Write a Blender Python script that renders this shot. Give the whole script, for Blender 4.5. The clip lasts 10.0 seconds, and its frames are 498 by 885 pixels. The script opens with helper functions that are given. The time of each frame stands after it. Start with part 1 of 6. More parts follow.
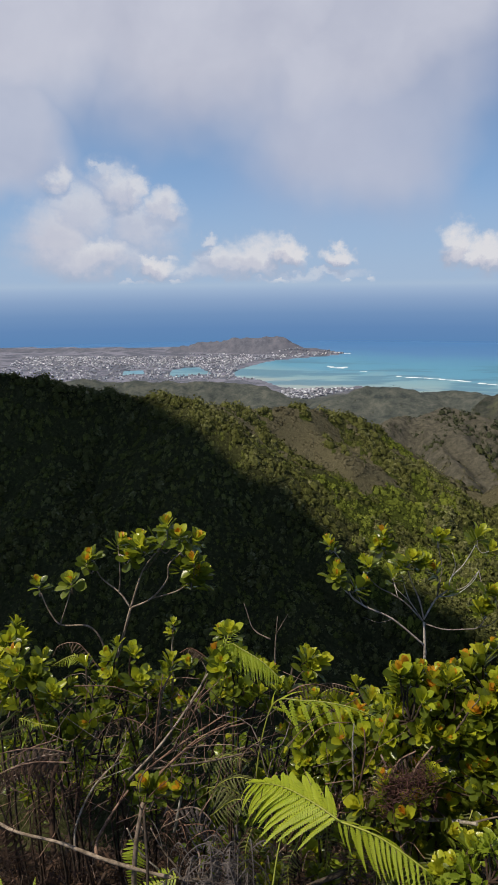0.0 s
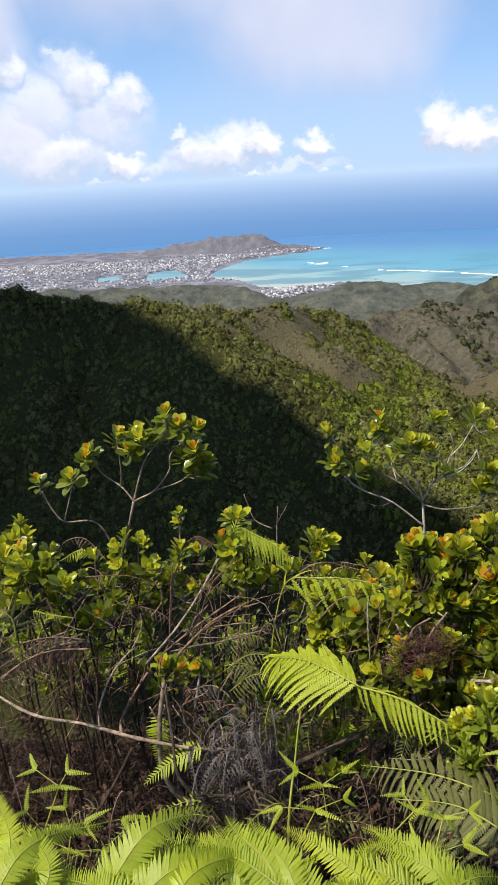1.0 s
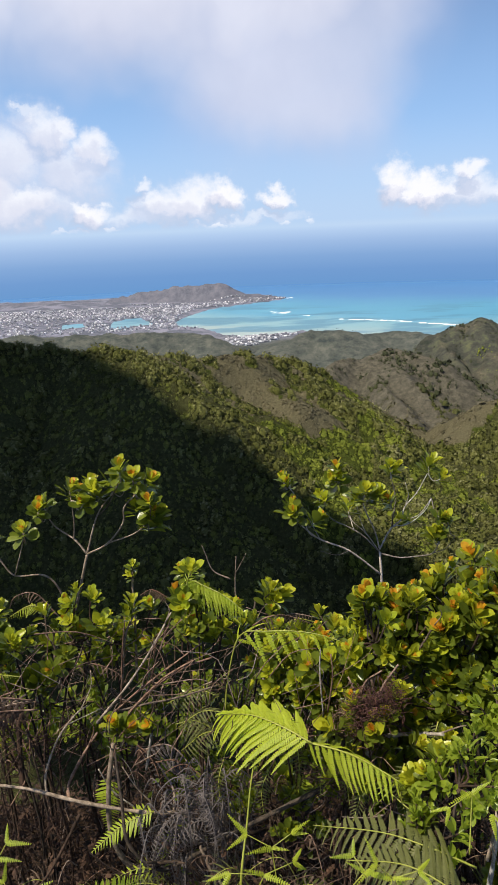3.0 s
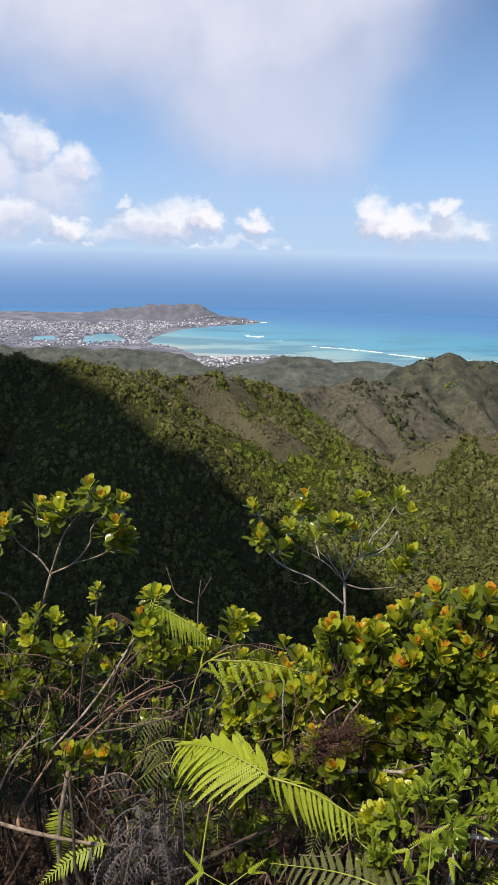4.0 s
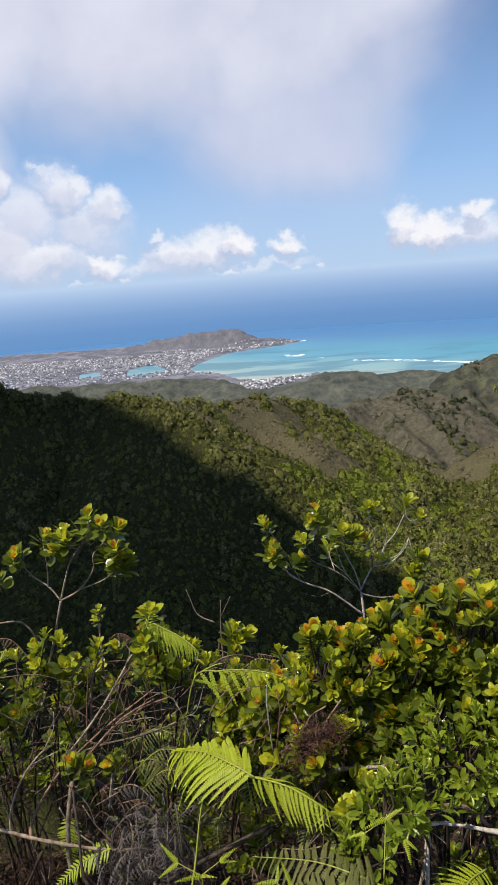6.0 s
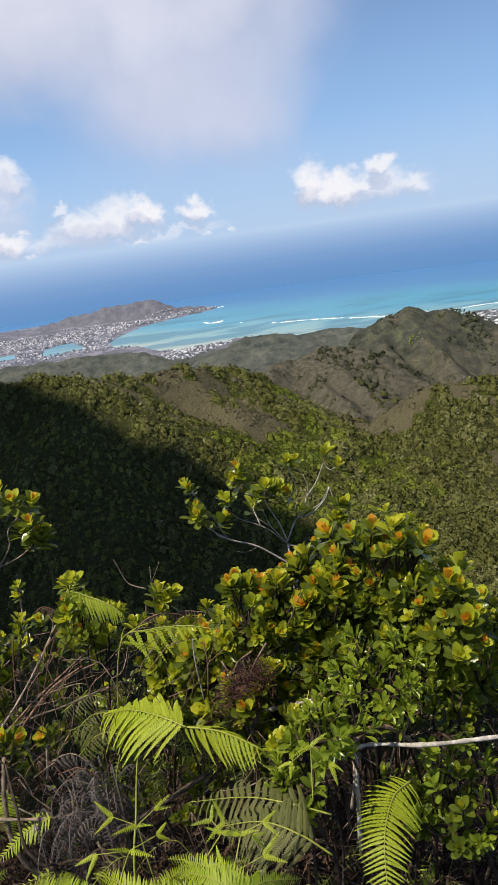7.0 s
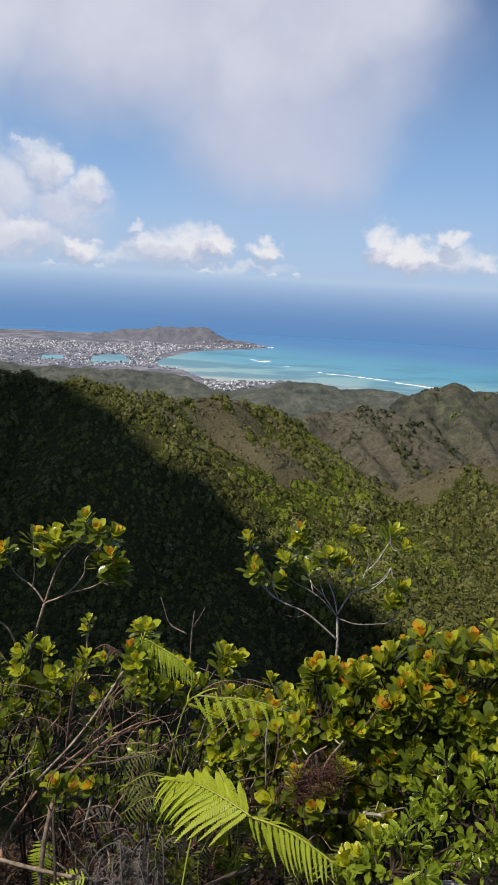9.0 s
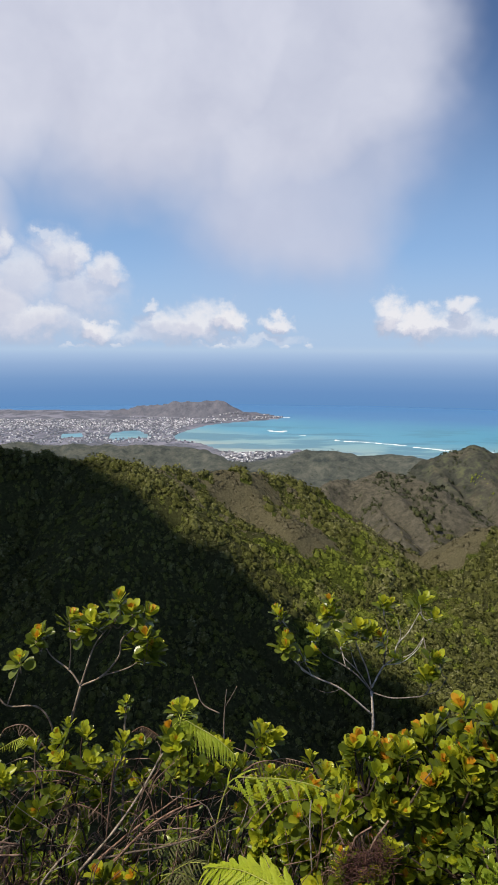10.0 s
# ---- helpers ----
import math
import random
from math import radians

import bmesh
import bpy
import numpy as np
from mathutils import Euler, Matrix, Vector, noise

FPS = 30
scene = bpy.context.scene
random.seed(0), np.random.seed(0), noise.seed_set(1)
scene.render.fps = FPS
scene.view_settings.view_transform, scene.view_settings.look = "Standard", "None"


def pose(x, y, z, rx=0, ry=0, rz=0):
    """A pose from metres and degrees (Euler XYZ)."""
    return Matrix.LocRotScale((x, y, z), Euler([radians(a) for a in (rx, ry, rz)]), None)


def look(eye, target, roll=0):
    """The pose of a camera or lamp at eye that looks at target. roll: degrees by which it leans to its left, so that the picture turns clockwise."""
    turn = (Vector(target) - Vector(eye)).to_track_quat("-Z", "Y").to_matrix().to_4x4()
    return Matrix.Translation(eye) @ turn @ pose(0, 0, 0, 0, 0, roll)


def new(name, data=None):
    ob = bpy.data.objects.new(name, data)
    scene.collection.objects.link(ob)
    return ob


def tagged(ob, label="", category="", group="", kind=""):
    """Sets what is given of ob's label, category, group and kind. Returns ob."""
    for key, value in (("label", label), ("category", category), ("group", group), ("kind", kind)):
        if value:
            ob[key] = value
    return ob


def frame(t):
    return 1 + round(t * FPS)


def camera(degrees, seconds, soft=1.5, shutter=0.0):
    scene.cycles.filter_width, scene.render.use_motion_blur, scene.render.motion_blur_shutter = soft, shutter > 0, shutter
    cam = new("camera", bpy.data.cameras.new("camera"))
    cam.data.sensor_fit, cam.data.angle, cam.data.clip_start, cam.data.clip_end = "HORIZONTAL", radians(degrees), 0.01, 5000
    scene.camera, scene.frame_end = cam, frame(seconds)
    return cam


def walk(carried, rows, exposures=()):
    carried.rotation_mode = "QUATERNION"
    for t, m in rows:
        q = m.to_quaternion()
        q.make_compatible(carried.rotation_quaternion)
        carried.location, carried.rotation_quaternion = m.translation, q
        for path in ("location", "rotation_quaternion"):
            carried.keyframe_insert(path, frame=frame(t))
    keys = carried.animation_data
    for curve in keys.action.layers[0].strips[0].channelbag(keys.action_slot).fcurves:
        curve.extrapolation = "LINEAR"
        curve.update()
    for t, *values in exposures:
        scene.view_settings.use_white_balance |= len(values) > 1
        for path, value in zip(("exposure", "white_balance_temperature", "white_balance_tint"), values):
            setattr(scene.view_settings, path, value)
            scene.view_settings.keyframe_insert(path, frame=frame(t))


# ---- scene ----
cam = camera(39.9, 10.0)
PATH = [
    (0, (0.132, 0.258, 1.495), (-0.033, 2.199, 1.042), -0.6),
    (0.5, (0.085, 0.304, 1.434), (0.002, 2.162, 0.698), 0.5),
    (1, (0.087, 0.299, 1.43), (-0.038, 2.159, 0.707), -3.3),
    (1.5, (0.092, 0.297, 1.444), (-0.076, 2.181, 0.792), -3.9),
    (2, (0.088, 0.3, 1.458), (-0.003, 2.217, 0.894), 0.2),
    (2.5, (0.09, 0.331, 1.438), (0.044, 2.229, 0.809), 0.5),
    (3, (0.116, 0.292, 1.447), (0.1, 2.2, 0.846), -2.4),
    (4.3, (0.098, 0.297, 1.46), (0.192, 2.222, 0.925), 1.9),
    (4.5, (0.104, 0.298, 1.46), (0.172, 2.222, 0.919), 0.9),
    (5, (0.124, 0.318, 1.454), (0.086, 2.247, 0.927), -1.1),
    (5.2, (0.16, 0.317, 1.451), (0.166, 2.246, 0.921), -2.6),
    (6.3, (0.303, 0.166, 1.487), (0.21, 2.109, 1.023), -5.3),
    (6.5, (0.309, 0.202, 1.448), (0.226, 2.132, 0.933), -6.5),
    (7, (0.329, 0.184, 1.442), (0.467, 2.091, 0.854), -7.9),
    (7.3, (0.313, 0.195, 1.474), (0.345, 2.146, 1.037), -9.0),
    (7.5, (0.191, 0.236, 1.481), (0.253, 2.192, 1.071), -0.9),
    (7.7, (0.145, 0.267, 1.472), (0.261, 2.172, 0.874), 1.3),
    (8, (0.131, 0.283, 1.497), (0.149, 2.244, 1.106), 1.5),
    (8.5, (0.126, 0.272, 1.513), (0.048, 2.225, 1.084), -0.6),
    (9, (0.124, 0.263, 1.509), (0.19, 2.206, 1.036), 2.9),
    (9.5, (0.105, 0.196, 1.529), (0.081, 2.171, 1.214), -0.6),
    (10, (0.098, 0.21, 1.536), (0.105, 2.191, 1.264), 0.3),
]
walk(cam, [(t, look(eye, target, roll)) for t, eye, target, roll in PATH], [(0, -0.2), (0.5, 0.2), (1, 0.44), (1.5, 0.5), (2, 0.35), (3, 0.3), (4.5, 0.24), (6.5, 0.2), (7.5, 0.14), (8.5, 0.02), (10, 0.04)])

SKY_PUFFS = [
    (-0.239, 0.129, 0.031, 0.037, 0.85),
    (-0.198, 0.103, 0.040, 0.035, 0.85),
    (-0.275, 0.15, 0.016, 0.016, 0.6),
    (-0.212, 0.03, 0.051, 0.030, 1),
    (-0.11, 0.033, 0.058, 0.031, 0.85),
    (-0.073, 0.036, 0.074, 0.037, 0.9),
    (-0.029, 0.041, 0.035, 0.028, 1),
    (-0.139, 0.057, 0.018, 0.016, 0.7),
    (0.04, 0.037, 0.033, 0.021, 0.95),
    (0.204, 0.05, 0.033, 0.031, 1),
    (0.242, 0.037, 0.070, 0.028, 1),
    (0.299, 0.05, 0.031, 0.021, 0.9),
    (0.339, 0.029, 0.037, 0.021, 0.75),
    (-0.198, 0.004, 0.058, 0.007, 0.8),
    (-0.029, 0.004, 0.058, 0.008, 0.85),
    (0.052, 0.003, 0.015, 0.007, 0.8),
    (0.089, 0.003, 0.015, 0.006, 0.7),
    (-0.26, 0.001, 0.049, 0.006, 0.6),
]
SKY_BANK = [
    (-0.338, 0.064, 0.091, 0.078, 0.9),
    (-0.333, 0.138, 0.030, 0.033, 0.8),
    (-0.295, 0.042, 0.123, 0.049, 0.9),
    (-0.235, 0.085, 0.085, 0.060, 0.75),
    (-0.262, 0.125, 0.060, 0.050, 0.85),
    (-0.310, 0.095, 0.080, 0.060, 0.8),
    (-0.130, 0.018, 0.120, 0.022, 0.6),
    (0.010, 0.012, 0.110, 0.012, 0.5),
    (0.290, 0.028, 0.110, 0.030, 0.7),
]
SKY_PALL = [
    (-0.38, 0.460, 0.40, 0.30, 1),
    (-0.36, 0.611, 0.60, 0.40, 1),
    (-0.14, 0.430, 0.32, 0.29, 1),
    (-0.44, 0.200, 0.160, 0.110, 0.8),
    (0.04, 0.380, 0.265, 0.225, 0.95),
    (0.07, 0.600, 0.22, 0.40, 0.95),
    (0.06, 0.250, 0.210, 0.170, 0.6),
]
SKY_VEIL = [
    (0.030, 0.200, 0.210, 0.170, 0.95),
    (0.090, 0.140, 0.140, 0.110, 0.85),
    (-0.157, 0.243, 0.198, 0.107, 0.6),
    (0.220, 0.270, 0.110, 0.130, 0.5),
]
# ---- world, sun, exposure ----
SUN_AZ, SUN_EL = radians(242), radians(60)
world = bpy.data.worlds.new("world")
scene.world = world
world.use_nodes = True


class Nodes:
    """Small helper to wire shader nodes."""

    def __init__(self, tree):
        self.tree, self.nodes = tree, tree.nodes
        self.nodes.clear()

    def link(self, value, socket):
        if isinstance(value, bpy.types.NodeSocket):
            self.tree.links.new(value, socket)
        elif value is not None:
            socket.default_value = value

    def math(self, op, a, b=None, c=None, clamp=False):
        n = self.nodes.new("ShaderNodeMath")
        n.operation, n.use_clamp = op, clamp
        for value, socket in zip((a, b, c), n.inputs):
            self.link(value, socket)
        return n.outputs[0]

    def vec(self, op, a, b=None):
        n = self.nodes.new("ShaderNodeVectorMath")
        n.operation = op
        for value, socket in zip((a, b), n.inputs):
            self.link(value, socket)
        return n.outputs["Value"] if op == "LENGTH" else n.outputs[0]

    def noise(self, vector, scale, detail=3.0, rough=0.55, colour=False):
        n = self.nodes.new("ShaderNodeTexNoise")
        self.link(vector, n.inputs["Vector"])
        n.inputs["Scale"].default_value, n.inputs["Detail"].default_value, n.inputs["Roughness"].default_value = scale, detail, rough
        return n.outputs["Color" if colour else "Fac"]

    def span(self, value, a, b, c=0.0, d=1.0, smooth=True):
        n = self.nodes.new("ShaderNodeMapRange")
        n.interpolation_type = "SMOOTHSTEP" if smooth else "LINEAR"
        self.link(value, n.inputs["Value"])
        for name, v in (("From Min", a), ("From Max", b), ("To Min", c), ("To Max", d)):
            n.inputs[name].default_value = v
        return n.outputs["Result"]

    def mix(self, fac, a, b, blend="MIX"):
        n = self.nodes.new("ShaderNodeMix")
        n.data_type, n.blend_type = "RGBA", blend
        self.link(fac, n.inputs[0])
        self.link((*a, 1) if isinstance(a, tuple) and len(a) == 3 else a, n.inputs[6])
        self.link((*b, 1) if isinstance(b, tuple) and len(b) == 3 else b, n.inputs[7])
        return n.outputs[2]

    def ramp(self, fac, *stops):
        n = self.nodes.new("ShaderNodeValToRGB")
        self.link(fac, n.inputs[0])
        e = n.color_ramp.elements
        while len(e) < len(stops):
            e.new(0.5)
        for el, (p, col) in zip(e, stops):
            el.position, el.color = p, (*col, 1)
        return n.outputs[0]


HAZE = (0.43, 0.56, 0.74)
N = Nodes(world.node_tree)
coords = N.nodes.new("ShaderNodeTexCoord").outputs["Generated"]
split = N.nodes.new("ShaderNodeSeparateXYZ")
N.link(N.vec("NORMALIZE", coords), split.inputs[0])
azimuth = N.math("ARCTAN2", split.outputs[0], split.outputs[1])
height = N.math("ARCSINE", split.outputs[2])
join = N.nodes.new("ShaderNodeCombineXYZ")
N.link(azimuth, join.inputs[0])
N.link(height, join.inputs[1])
flat = join.outputs[0]
warp = N.vec("SUBTRACT", N.noise(flat, 14, 5, 0.6, colour=True), (0.5, 0.5, 0.5))
scale_warp = N.nodes.new("ShaderNodeVectorMath")
scale_warp.operation = "SCALE"
N.link(warp, scale_warp.inputs[0])
scale_warp.inputs["Scale"].default_value = 0.072
fine = N.nodes.new("ShaderNodeVectorMath")
fine.operation = "SCALE"
N.link(N.vec("SUBTRACT", N.noise(flat, 55, 4, 0.65, colour=True), (0.5, 0.5, 0.5)), fine.inputs[0])
fine.inputs["Scale"].default_value = 0.028
puffy = N.vec("ADD", N.vec("ADD", flat, scale_warp.outputs[0]), fine.outputs[0])
wide = N.vec("SUBTRACT", N.noise(flat, 4, 4, 0.55, colour=True), (0.5, 0.5, 0.5))
scale_wide = N.nodes.new("ShaderNodeVectorMath")
scale_wide.operation = "SCALE"
N.link(wide, scale_wide.inputs[0])
scale_wide.inputs["Scale"].default_value = 0.16
drift = N.vec("ADD", flat, scale_wide.outputs[0])


def blobs(where, items, soft):
    """The union of soft ellipses at (azimuth, height), of half-sizes, with a weight."""
    total = None
    for a, h, ra, rh, w in items:
        p = N.vec("MULTIPLY", N.vec("SUBTRACT", where, (a, h, 0)), (1 / ra, 1 / rh, 0))
        d = N.span(N.vec("LENGTH", p), 1.0, soft, 0.0, w)
        total = d if total is None else N.math("MAXIMUM", total, d)
    return total


sky = N.nodes.new("ShaderNodeTexSky")
sky.sky_type, sky.sun_disc = "NISHITA", False
sky.sun_elevation, sky.sun_rotation = SUN_EL, SUN_AZ
sky.altitude, sky.air_density, sky.dust_density, sky.ozone_density = 400, 1.0, 0.6, 2.0
blue = N.mix(1.0, sky.outputs[0], (0.066, 0.073, 0.088), "MULTIPLY")
blue = N.mix(N.span(height, 0.42, 0.0, 0.0, 0.85), blue, (0.30, 0.50, 0.82))
# a large soft grey cloud overhead with a thin veil hanging from it
pall = blobs(drift, SKY_PALL, 0.6)
veil = blobs(drift, SKY_VEIL, 0.1)
clouds = N.math("MAXIMUM", blobs(puffy, SKY_PUFFS, 0.25), blobs(puffy, SKY_BANK, 0.15))
# lit from above: brighter where there is less cloud overhead
above = N.vec("ADD", puffy, (0.006, 0.014, 0))
cover = N.math("MAXIMUM", blobs(above, SKY_PUFFS, 0.25), blobs(above, SKY_BANK, 0.15))
lit = N.math("ADD", N.math("SUBTRACT", clouds, cover), N.math("MULTIPLY", N.math("SUBTRACT", N.noise(flat, 16, 3, 0.5), 0.5), 0.5))
elsewhere = N.math("MULTIPLY", N.span(N.noise(flat, 2.2, 5, 0.6), 0.52, 0.65), N.span(N.math("ABSOLUTE", azimuth), 0.8, 1.1))
mottle = N.noise(drift, 7, 4, 0.55)
grey = N.ramp(mottle, (0.25, (0.52, 0.545, 0.67)), (0.75, (0.66, 0.68, 0.785)))
col = N.mix(N.math("MULTIPLY", veil, 0.9), blue, (0.42, 0.48, 0.66))
col = N.mix(N.math("MAXIMUM", pall, elsewhere), col, grey)
white = N.ramp(N.span(lit, -0.45, 0.4, 0, 1, smooth=False), (0.0, (0.47, 0.49, 0.60)), (0.45, (0.62, 0.63, 0.73)), (1.0, (0.80, 0.80, 0.84)))
haze_low = N.span(height, 0.15, -0.004)
col = N.mix(N.math("MULTIPLY", haze_low, 0.8), col, HAZE)
col = N.mix(N.math("MULTIPLY", clouds, N.span(height, -0.012, 0.03, 0.75, 1.0)), col, white)
col = N.mix(N.span(height, 0.006, -0.003), col, HAZE)
back = N.nodes.new("ShaderNodeBackground")
N.link(col, back.inputs[0])
back.inputs[1].default_value = 1.0
N.link(back.outputs[0], N.nodes.new("ShaderNodeOutputWorld").inputs[0])

sun = new("sun", bpy.data.lights.new("sun", "SUN"))
sun.data.energy, sun.data.angle, sun.data.color = 5.2, radians(0.53), (1.0, 0.90, 0.72)
sun.matrix_world = look((0, 0, 60), (-math.sin(SUN_AZ) * math.cos(SUN_EL), -math.cos(SUN_AZ) * math.cos(SUN_EL), 60 - math.sin(SUN_EL)))


# ---- materials ----
def material(name):
    m = bpy.data.materials.new(name)
    m.use_nodes = True
    return m, Nodes(m.node_tree)


def surface(n, colour, rough=0.6, bump=None, bump_size=0.01, bump_strength=0.5, through_light=0.0, through_colour=None, spec=0.5, metal=0.0):
    """Closes a material: a principled surface, for leaves with some light passing through."""
    b = n.nodes.new("ShaderNodeBsdfPrincipled")
    n.link((*colour, 1) if isinstance(colour, tuple) else colour, b.inputs["Base Color"])
    n.link(rough, b.inputs["Roughness"])
    b.inputs["Specular IOR Level"].default_value = spec
    b.inputs["Metallic"].default_value = metal
    if bump is not None:
        k = n.nodes.new("ShaderNodeBump")
        k.inputs["Strength"].default_value, k.inputs["Distance"].default_value = bump_strength, bump_size
        n.link(bump, k.inputs["Height"])
        n.link(k.outputs[0], b.inputs["Normal"])
    result = b.outputs[0]
    if through_light:
        t = n.nodes.new("ShaderNodeBsdfTranslucent")
        n.link(through_colour if through_colour is not None else colour, t.inputs[0])
        mixer = n.nodes.new("ShaderNodeMixShader")
        mixer.inputs[0].default_value = through_light
        n.link(result, mixer.inputs[1])
        n.link(t.outputs[0], mixer.inputs[2])
        result = mixer.outputs[0]
    n.link(result, n.nodes.new("ShaderNodeOutputMaterial").inputs[0])


def place(n):
    return n.nodes.new("ShaderNodeNewGeometry").outputs["Position"]


def island(n):
    return n.nodes.new("ShaderNodeNewGeometry").outputs["Random Per Island"]


def object_random(n):
    return n.nodes.new("ShaderNodeObjectInfo").outputs["Random"]


hill_mat, n = material("hill_scrub")
p = place(n)
green = n.ramp(n.noise(p, 0.7, 6, 0.75), (0.34, (0.020, 0.023, 0.008)), (0.5, (0.042, 0.045, 0.016)), (0.66, (0.078, 0.080, 0.034)))
brown = n.ramp(n.noise(p, 0.16, 8, 0.78), (0.34, (0.040, 0.039, 0.029)), (0.5, (0.082, 0.076, 0.058)), (0.66, (0.132, 0.122, 0.092)))
sep = n.nodes.new("ShaderNodeSeparateXYZ")
n.link(p, sep.inputs[0])
grown = n.nodes.new("ShaderNodeAttribute")
grown.attribute_name = "cover"
kind = n.math("ADD", grown.outputs["Fac"], n.math("MULTIPLY", n.math("SUBTRACT", n.noise(p, 0.22, 5, 0.7), 0.5), 0.4))
speck = n.noise(p, 1.1, 5, 0.75)
# fern ground darker than its crowns, painting the shade in the gaps
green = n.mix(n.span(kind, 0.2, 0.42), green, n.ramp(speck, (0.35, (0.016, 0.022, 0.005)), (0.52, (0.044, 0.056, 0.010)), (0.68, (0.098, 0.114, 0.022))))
green = n.mix(n.span(kind, 0.62, 0.85), green, n.ramp(speck, (0.35, (0.066, 0.060, 0.035)), (0.52, (0.102, 0.092, 0.054)), (0.68, (0.146, 0.132, 0.080))))
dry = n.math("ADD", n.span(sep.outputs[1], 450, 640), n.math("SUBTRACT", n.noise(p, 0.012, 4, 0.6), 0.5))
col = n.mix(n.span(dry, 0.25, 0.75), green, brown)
# greyer green on the farther knoll, partly haze put into the colour
grey_green = n.ramp(n.noise(p, 0.05, 8, 0.76), (0.36, (0.026, 0.032, 0.026)), (0.5, (0.056, 0.058, 0.048)), (0.64, (0.098, 0.106, 0.060)))
grey_green = n.mix(n.span(n.noise(p, 0.018, 6, 0.7), 0.5, 0.64), grey_green, brown)
col = n.mix(n.span(sep.outputs[1], 800, 930), col, grey_green)
# dry far hills and peninsula, paler and bluer: distance haze put into the colour
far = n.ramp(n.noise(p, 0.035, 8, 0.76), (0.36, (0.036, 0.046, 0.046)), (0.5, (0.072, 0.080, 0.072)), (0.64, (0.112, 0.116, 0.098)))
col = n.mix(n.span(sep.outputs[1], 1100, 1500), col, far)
hazy_land = n.ramp(n.noise(n.vec("MULTIPLY", p, (1.0, 0.35, 1.0)), 0.03, 7, 0.75), (0.35, (0.084, 0.092, 0.120)), (0.65, (0.166, 0.164, 0.196)))
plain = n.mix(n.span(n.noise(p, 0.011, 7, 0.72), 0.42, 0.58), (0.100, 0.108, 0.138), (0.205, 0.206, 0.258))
hazy_land = n.mix(n.span(sep.outputs[2], -395, -389), plain, hazy_land)
col = n.mix(n.span(sep.outputs[1], 2300, 2700), col, hazy_land)
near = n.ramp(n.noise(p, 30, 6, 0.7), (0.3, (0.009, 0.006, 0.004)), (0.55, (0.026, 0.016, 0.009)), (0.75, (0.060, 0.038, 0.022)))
# dark soil colour carried down the front, so gaps in the scrub stay dark
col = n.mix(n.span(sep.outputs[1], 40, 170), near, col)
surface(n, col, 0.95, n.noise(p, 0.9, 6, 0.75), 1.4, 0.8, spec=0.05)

tree_mat, n = material("forest_foliage")
tint = n.nodes.new("ShaderNodeAttribute")
tint.attribute_name = "tint"
p = place(n)
r = n.math("ADD", n.math("MULTIPLY", tint.outputs["Fac"], 0.75), n.math("MULTIPLY", n.math("SUBTRACT", n.noise(p, 1.8, 4, 0.7), 0.28), 0.55))
sep = n.nodes.new("ShaderNodeSeparateXYZ")
n.link(p, sep.inputs[0])
# what grows there: trees, bright fern carpets or dry brown brush
cover_kind = n.nodes.new("ShaderNodeAttribute")
cover_kind.attribute_name = "cover"
kind = n.math("ADD", cover_kind.outputs["Fac"], n.math("MULTIPLY", n.math("SUBTRACT", n.noise(p, 0.2, 4, 0.7), 0.5), 0.5))
olive = n.ramp(r, (0.0, (0.042, 0.048, 0.012)), (0.35, (0.090, 0.096, 0.026)), (0.7, (0.152, 0.154, 0.060)), (1.0, (0.245, 0.240, 0.132)))
lime = n.ramp(r, (0.0, (0.072, 0.090, 0.016)), (0.5, (0.150, 0.178, 0.028)), (1.0, (0.260, 0.285, 0.055)))
brown = n.ramp(r, (0.0, (0.096, 0.086, 0.052)), (0.5, (0.130, 0.117, 0.074)), (1.0, (0.172, 0.155, 0.102)))
carpet = n.math("MULTIPLY", n.span(kind, 0.15, 0.4), n.span(kind, 0.85, 0.65))
col = n.mix(n.span(kind, 0.65, 0.85), olive, brown)
grey_green = n.ramp(r, (0.0, (0.028, 0.034, 0.020)), (1.0, (0.070, 0.078, 0.042)))
col = n.mix(n.span(sep.outputs[1], 520, 700), col, grey_green)
# crowns beyond about 1 km take the far ground's haze-paled colour
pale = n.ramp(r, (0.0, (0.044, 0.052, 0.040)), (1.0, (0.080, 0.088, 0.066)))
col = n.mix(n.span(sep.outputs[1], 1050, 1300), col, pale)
col = n.mix(carpet, col, lime)
leafy = n.ramp(n.noise(p, 1.5, 4, 0.75), (0.32, (0.62, 0.63, 0.62)), (0.5, (1.05, 1.05, 1.05)), (0.68, (1.5, 1.48, 1.4)))
col = n.mix(1.0, col, leafy, "MULTIPLY")
surface(n, col, 0.8, n.noise(p, 2.6, 4, 0.75), 0.4, 0.7, through_light=0.2, spec=0.06)

sea_mat, n = material("sea_water")
p = place(n)
sep = n.nodes.new("ShaderNodeSeparateXYZ")
n.link(p, sep.inputs[0])
wob = n.math("MULTIPLY", n.math("SUBTRACT", n.noise(p, 0.0022, 5, 0.6), 0.5), 900.0)
# reef edge: shallow turquoise landward, deep blue seaward
reach = n.math("ADD", n.math("ADD", sep.outputs[1], n.math("MULTIPLY", n.math("ABSOLUTE", n.math("ADD", sep.outputs[0], 330.0)), 0.42)), wob)
deep = n.mix(n.noise(p, 0.003, 4, 0.6), (0.065, 0.170, 0.360), (0.078, 0.195, 0.390))
mid = n.mix(n.noise(p, 0.004, 5, 0.6), (0.060, 0.235, 0.370), (0.095, 0.295, 0.400))
shallow = n.mix(n.noise(p, 0.006, 5, 0.6), (0.150, 0.310, 0.360), (0.225, 0.370, 0.385))
sand = n.mix(n.noise(p, 0.01, 5, 0.6), (0.260, 0.335, 0.310), (0.370, 0.400, 0.360))
